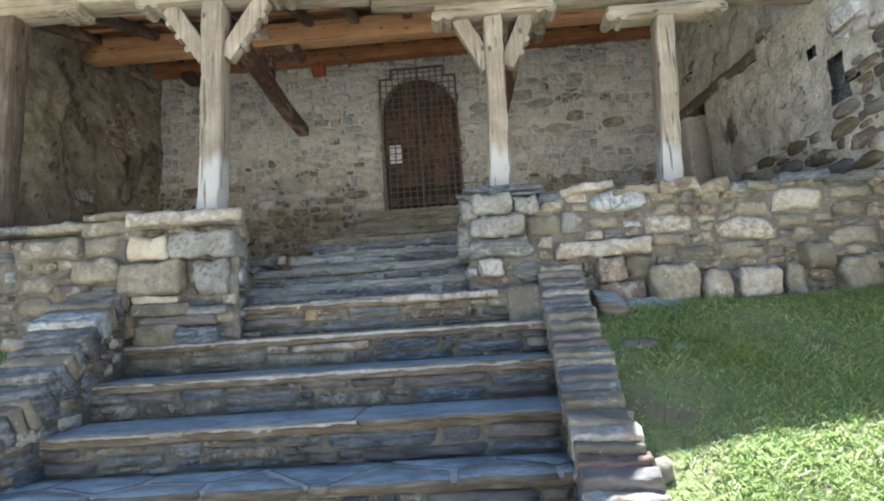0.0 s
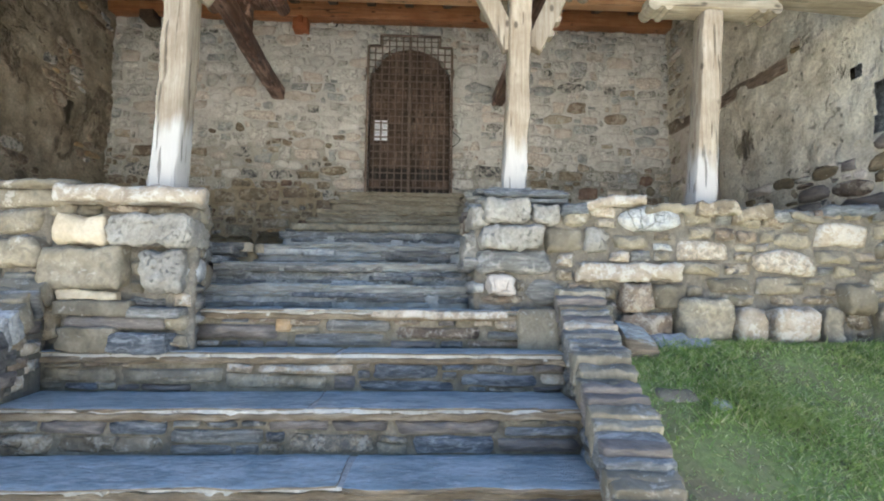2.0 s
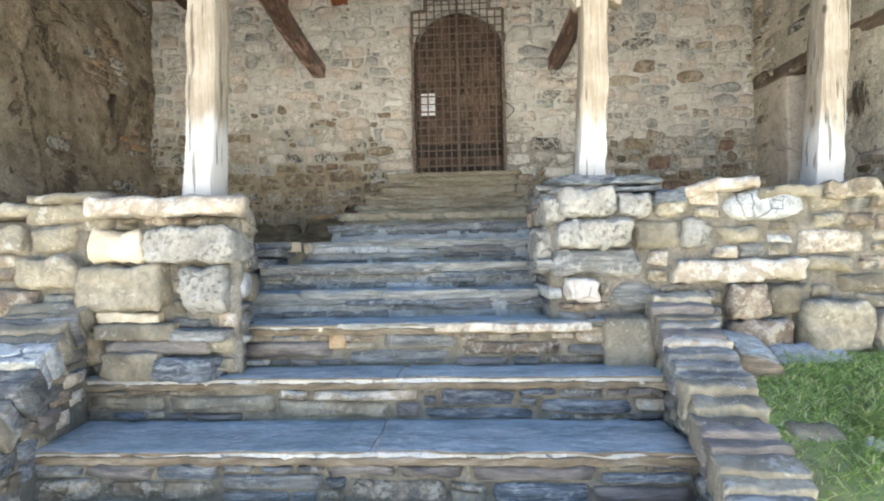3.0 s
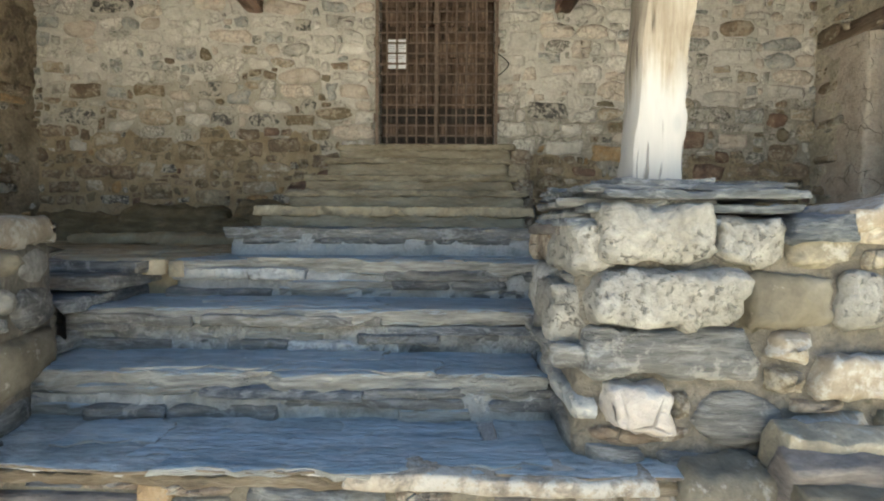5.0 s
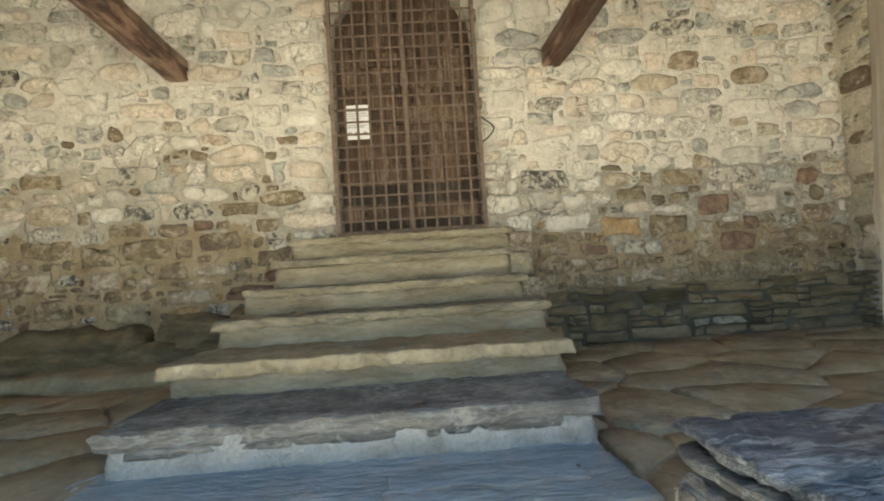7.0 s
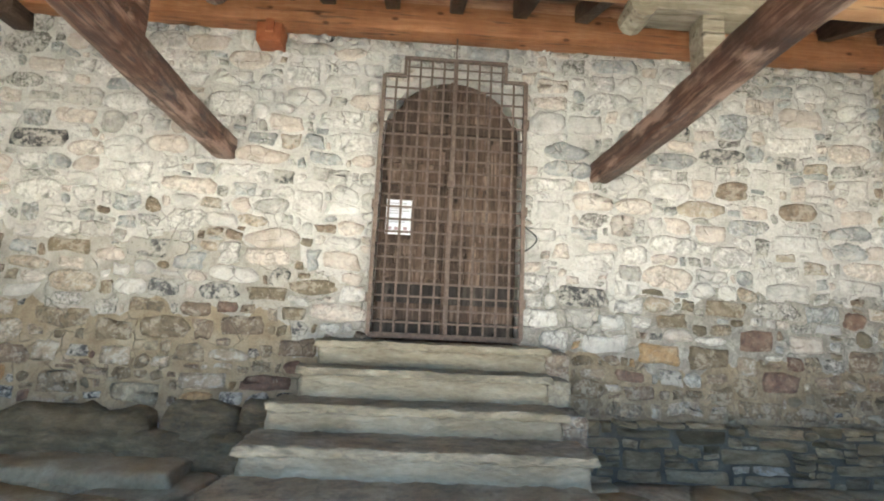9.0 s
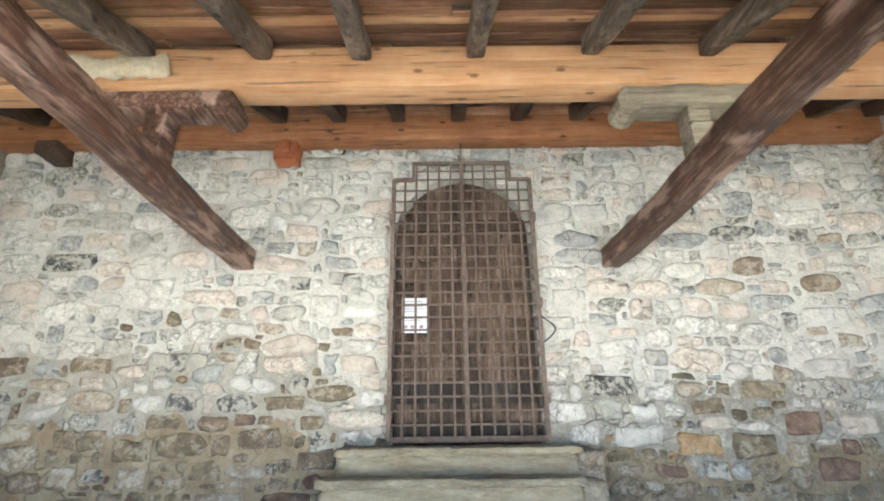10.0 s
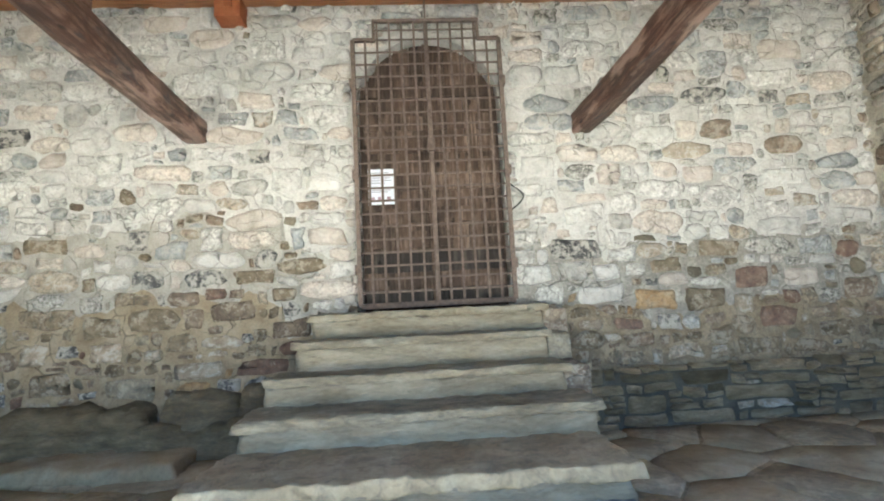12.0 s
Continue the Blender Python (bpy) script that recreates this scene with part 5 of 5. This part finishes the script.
for z in (3.25, 3.95, 4.65):
    for x in (GX0 - 0.015, GX1 + 0.015):
        bar("hinge_pin", x - 0.018, x + 0.018, z - 0.035, z + 0.035, GY - 0.005, WALL_Y + 0.03)
part("lock", mesh("lock", *block(MID - 0.028, MID + 0.028, GY - 0.03, GY + 0.01, 4.1, 4.2, 0.006, 0.1, 0.0), IRON), grille)
part("top_stay", mesh("top_stay", *block(MID - 0.006, MID + 0.006, GY, GY + 0.012, GZT, GZT + 0.2, 0.003, 0.2, 0.0), IRON), grille)

cable = thing("cable", "short black cable stapled beside the grille", "cable", at=(0.24, 7.0, 3.7))
cv = bpy.data.curves.new("wire", "CURVE")
cv.dimensions, cv.bevel_depth, cv.bevel_resolution = "3D", 0.006, 2
sp = cv.splines.new("NURBS")
wire = [(0.19, 6.97, 3.85), (0.24, 6.97, 3.81), (0.3, 6.965, 3.77), (0.29, 6.965, 3.72), (0.22, 6.97, 3.66), (0.19, 7.0, 3.65)]
sp.points.add(len(wire) - 1)
for p, c in zip(sp.points, wire):
    p.co = (*c, 1)
sp.use_endpoint_u = True
cv.materials.append(CABLE)
part("wire", cv, cable)


# ---- porch timbers ----
FRONT_Y = 3.83


def cyl_end(x, y, z, r, w):
    """A carved roll across a corbel's end."""
    v, f = [], []
    for i in range(13):
        a = math.pi * 2 * i / 12
        for s in (-1, 1):
            v.append((x + r * math.cos(a), y + s * w, z + r * math.sin(a)))
    for i in range(12):
        f.append((2 * i, 2 * i + 1, 2 * i + 3, 2 * i + 2))
    f += [tuple(2 * i for i in range(12))[::-1], tuple(2 * i + 1 for i in range(12))]
    return v, f


def post(x, y, z0, z1, w, braces, lean, label, length=0.56, wood=None):
    t = thing("wooden_post", label, "post", group="posts of the porch", at=(x, y, z0))

    def shape(p):
        f = (p.z - z0) / (z1 - z0)
        k = 1.0 + 0.03 * max(0.0, 1 - f * 6) - 0.03 * f
        return (x + (p.x - x) * k + lean * f + 0.006 * math.sin(5 * f), y + (p.y - y) * k, p.z)

    part("shaft", mesh("shaft", *block(x - w / 2, x + w / 2, y - w / 2, y + w / 2, z0, z1, 0.028, 0.05, 0.011, 5.0, shape), wood or POST_WOOD), t)
    cx = x + lean
    bolster = part("corbel", mesh("corbel", *block(cx - length, cx + length, y - 0.09, y + 0.09, z1 - 0.01, z1 + 0.1, 0.02, 0.1, 0.006), CORBEL_WOOD), t)
    for s in (-1, 1):
        part("carved_end", mesh("carved_end", *cyl_end(cx + s * (length - 0.02), y, z1 + 0.01, 0.045, 0.085), CORBEL_WOOD), bolster)
        part("carved_end", mesh("carved_end", *cyl_end(cx + s * (length - 0.12), y, z1 + 0.0, 0.03, 0.083), CORBEL_WOOD), bolster)
        if braces:
            a, b = (cx + s * 0.07, y, z1 - 0.44), (cx + s * (length - 0.2), y, z1 + 0.0)
            knee = part("brace", mesh("brace", *beam(a, b, 0.085, 0.13, 0.012, 0.1, 0.009), POST_WOOD), t)
            for k in ((0.3, 0.55, 0.8) if x < 0 else (0.35, 0.6) if s > 0 else ()):
                px, pz = a[0] + (b[0] - a[0]) * k + s * 0.05, a[2] + (b[2] - a[2]) * k - 0.045
                part("carved_lobe", mesh("carved_lobe", *cyl_end(px, y, pz, 0.028, 0.036), POST_WOOD), knee)
    return t


post(-1.665, 3.47, 2.225, 3.88, 0.17, True, 0.04, "weathered grey-brown wooden post with curved braces on the pier cap")
post(0.41, FRONT_Y + 0.035, 2.325, 3.83, 0.156, True, 0.07, "weathered pale wooden post with carved braces on the slate cap", 0.48)
post(1.725, FRONT_Y + 0.08, 2.29, 3.73, 0.155, False, 0.13, "plain weathered wooden post standing on the parapet", 0.46)
post(-3.3, 3.5, 2.2, 3.93, 0.17, False, 0.05, "weathered dark wooden post on the parapet by the side wall", 0.56, OLD_POST_WOOD)

front_beam = thing("front_beam", "weathered timber beam over the porch posts", "beam", at=(0, 3.7, 3.9))
part("timber", mesh("timber", *beam((-4.35, 3.42, 4.09), (-0.5, 3.66, 4.06), 0.2, 0.2), CORBEL_WOOD), front_beam)
part("timber", mesh("timber", *beam((-0.5, 3.74, 4.05), (3.3, 4.0, 3.94), 0.2, 0.2), CORBEL_WOOD), front_beam)

for x0, x1, bend in ((-2.12, -1.98, 0.022), (0.8, 0.86, -0.012)):
    tie = thing("tie_beam", "dark stained tie beam let into the church wall", "beam", group="tie beams of the porch", at=(x0, 5.5, 4.25))
    part("timber", mesh("timber", *beam((x0, 7.12, 4.33), (x1, 3.55, 4.33), 0.15, 0.17, 0.02, 0.15, 0.012, bend), TIE_WOOD), tie)
    xm = x0 + (x1 - x0) * 0.42
    strut = thing("king_strut", "short timber upright on the tie beam under a corbel", "strut", group="struts under the purlin", at=(xm, 5.6, 4.41))
    part("timber", mesh("timber", *block(xm - 0.06, xm + 0.06, 5.52, 5.65, 4.4, 4.68, 0.012, 0.1, 0.005), TIE_WOOD if x0 < 0 else CORBEL_WOOD), strut)
    bolster = part("corbel", mesh("corbel", *block(xm - 0.4, xm + 0.4, 5.5, 5.68, 4.675, 4.8, 0.025, 0.1, 0.012), TIE_WOOD if x0 < 0 else CORBEL_WOOD), strut, "" if x0 < 0 else "pale weathered corbel")
    for s in (-1, 1):
        part("carved_end", mesh("carved_end", *cyl_end(xm + s * 0.36, 5.59, 4.7, 0.07, 0.088), TIE_WOOD if x0 < 0 else CORBEL_WOOD), bolster)

purlin = thing("purlin", "honey-coloured pine purlin across the porch roof", "beam", at=(-0.5, 5.58, 4.81))
part("timber", mesh("timber", *block(-4.35, 3.4, 5.5, 5.67, 4.805, 4.965, 0.008, 0.3, 0.003), NEW_WOOD), purlin)
part("packing_board", mesh("packing_board", *block(-4.35, 3.4, 5.54, 5.66, 4.967, 5.1, 0.006, 0.3, 0.003), NEW_WOOD), purlin)
part("mortar_lump", mesh("mortar_lump", *block(-2.62, -2.02, 5.46, 5.53, 4.87, 5.0, 0.03, 0.03, 0.04, 7.0), YELLOW), purlin, "pale mortar smeared over the timber")
plate = thing("wall_plate", "red-brown pine wall plate on the church wall", "beam", at=(-0.5, 6.95, 5.3))
part("timber", mesh("timber", *block(-4.35, 3.4, 6.86, 7.03, 5.33, 5.56, 0.008, 0.3, 0.003), PLATE_WOOD), plate)
part("infill_board", mesh("infill_board", *block(-4.35, 3.4, 6.9, 6.93, 5.562, 5.72, 0.005, 0.4, 0.004), BOARD_WOOD), plate)
box = thing("wooden_block", "small red-brown wooden block under the wall plate", "block", at=(-1.84, 7.0, 5.17))
part("body", mesh("body", *block(-1.94, -1.745, 6.88, 7.05, 5.17, 5.33, 0.01, 0.08, 0.004), RUST_BOX), box)
part("notch", mesh("notch", *block(-1.87, -1.8, 6.86, 6.9, 5.24, 5.35, 0.008, 0.08, 0.003), RUST_BOX), box)
brk = thing("timber_stub", "dark old timber stub in the church wall", "timber", at=(-3.78, 6.95, 5.2))
part("body", mesh("body", *block(-3.87, -3.69, 6.8, 7.1, 5.2, 5.33, 0.02, 0.06, 0.012, 7.0), DARK_WOOD), brk)

SLOPE = (5.62 - 5.1) / (6.95 - 5.6)


def eave(x):
    """The eave follows the skewed line of the posts. Its unseen jut and bend are added to shade the stair's east side
    and the turf.
    """
    return 3.4 + 0.23 * min(x, 1.3) + 0.03 * max(0.0, x - 1.3) - 0.4 * (1 / (1 + math.exp(-(x + 0.15) / 0.06)) - 1 / (1 + math.exp(-(x - 0.82) / 0.03)))


def roof_z(y):
    return 5.1 + SLOPE * (y - 5.6)


for k in range(12):
    x = -4.1 + 0.63 * k + rng.uniform(-0.03, 0.03)
    r = thing("rafter", "old grey-brown rafter of the porch roof", "rafter", group="rafters of the porch roof", at=(x, 4.5, 4.6))
    part("timber", mesh("timber", *beam((x, eave(x) + 0.06, roof_z(eave(x) + 0.06)), (x + rng.uniform(-0.05, 0.05), 5.535, roof_z(5.535)), 0.105, 0.12, 0.02, 0.18, 0.014, rng.uniform(-0.02, 0.02)), RAFTER_WOOD), r)
for k in range(15):
    x = -3.9 + 0.5 * k
    r = thing("rafter", "dark brown rafter between purlin and wall plate", "rafter", group="rafters of the porch roof", at=(x, 6.3, 5.3))
    part("timber", mesh("timber", *beam((x, 5.67, roof_z(5.67) - 0.005), (x, 6.88, roof_z(6.88) - 0.015), 0.11, 0.14, 0.01, 0.3, 0.006), DARK_WOOD), r)

for y in (3.95, 4.28, 4.66, 4.98, 5.32):
    lath = thing("roof_lath", "pale pine lath nailed across the rafters", "lath", group="laths under the roof boards", at=(-0.5, y, roof_z(y)))
    part("strip", mesh("strip", *beam((-4.4, y, roof_z(y) + 0.072), (3.2, y + rng.uniform(-0.05, 0.05), roof_z(y) + 0.072), 0.05, 0.024, 0.004, 0.3, 0.006), NEW_WOOD), lath)

# boards laid across the rafters, with open joints, under a layer of slates
v, f = [], []
y = 3.0
while y < 7.0:
    w = rng.uniform(0.1, 0.2)
    x = -4.9
    while x < 3.9:
        ln = rng.uniform(1.4, 2.8)
        bv, bf = block(x, min(x + ln - 0.008, 3.95), 0, w - 0.016, 0, 0.025, 0.004, 0.6, 0.002)
        n0, lift = len(v), rng.choice((0.0, 0.0, 0.025, 0.03)) + rng.uniform(0, 0.008)
        if y < max(eave(x), eave(min(x + ln, 3.95))) + 0.05:
            x += ln
            continue
        v += [(p.x, y + p.y, roof_z(y + p.y) + 0.07 + p.z + lift) for p in bv]
        f += [tuple(i + n0 for i in q) for q in bf]
        x += ln
    y += w
tagged(new("ceiling", mesh("ceiling", v, f, BOARD_WOOD)), "brown roof boards over the rafters", "ceiling", kind="structure")
v, f = block(-5.0, 4.0, 0, 1, 0, 0.06, 0.01, 0.07, 0.01, 3.0)
tagged(new("roof", mesh("roof", [(p.x, eave(p.x) + p.y * (7.04 - eave(p.x)), roof_z(eave(p.x) + p.y * (7.04 - eave(p.x))) + 0.125 + p.z) for p in v], f, SLATE_EDGE)), "slate covering of the porch roof", "roof", kind="structure")
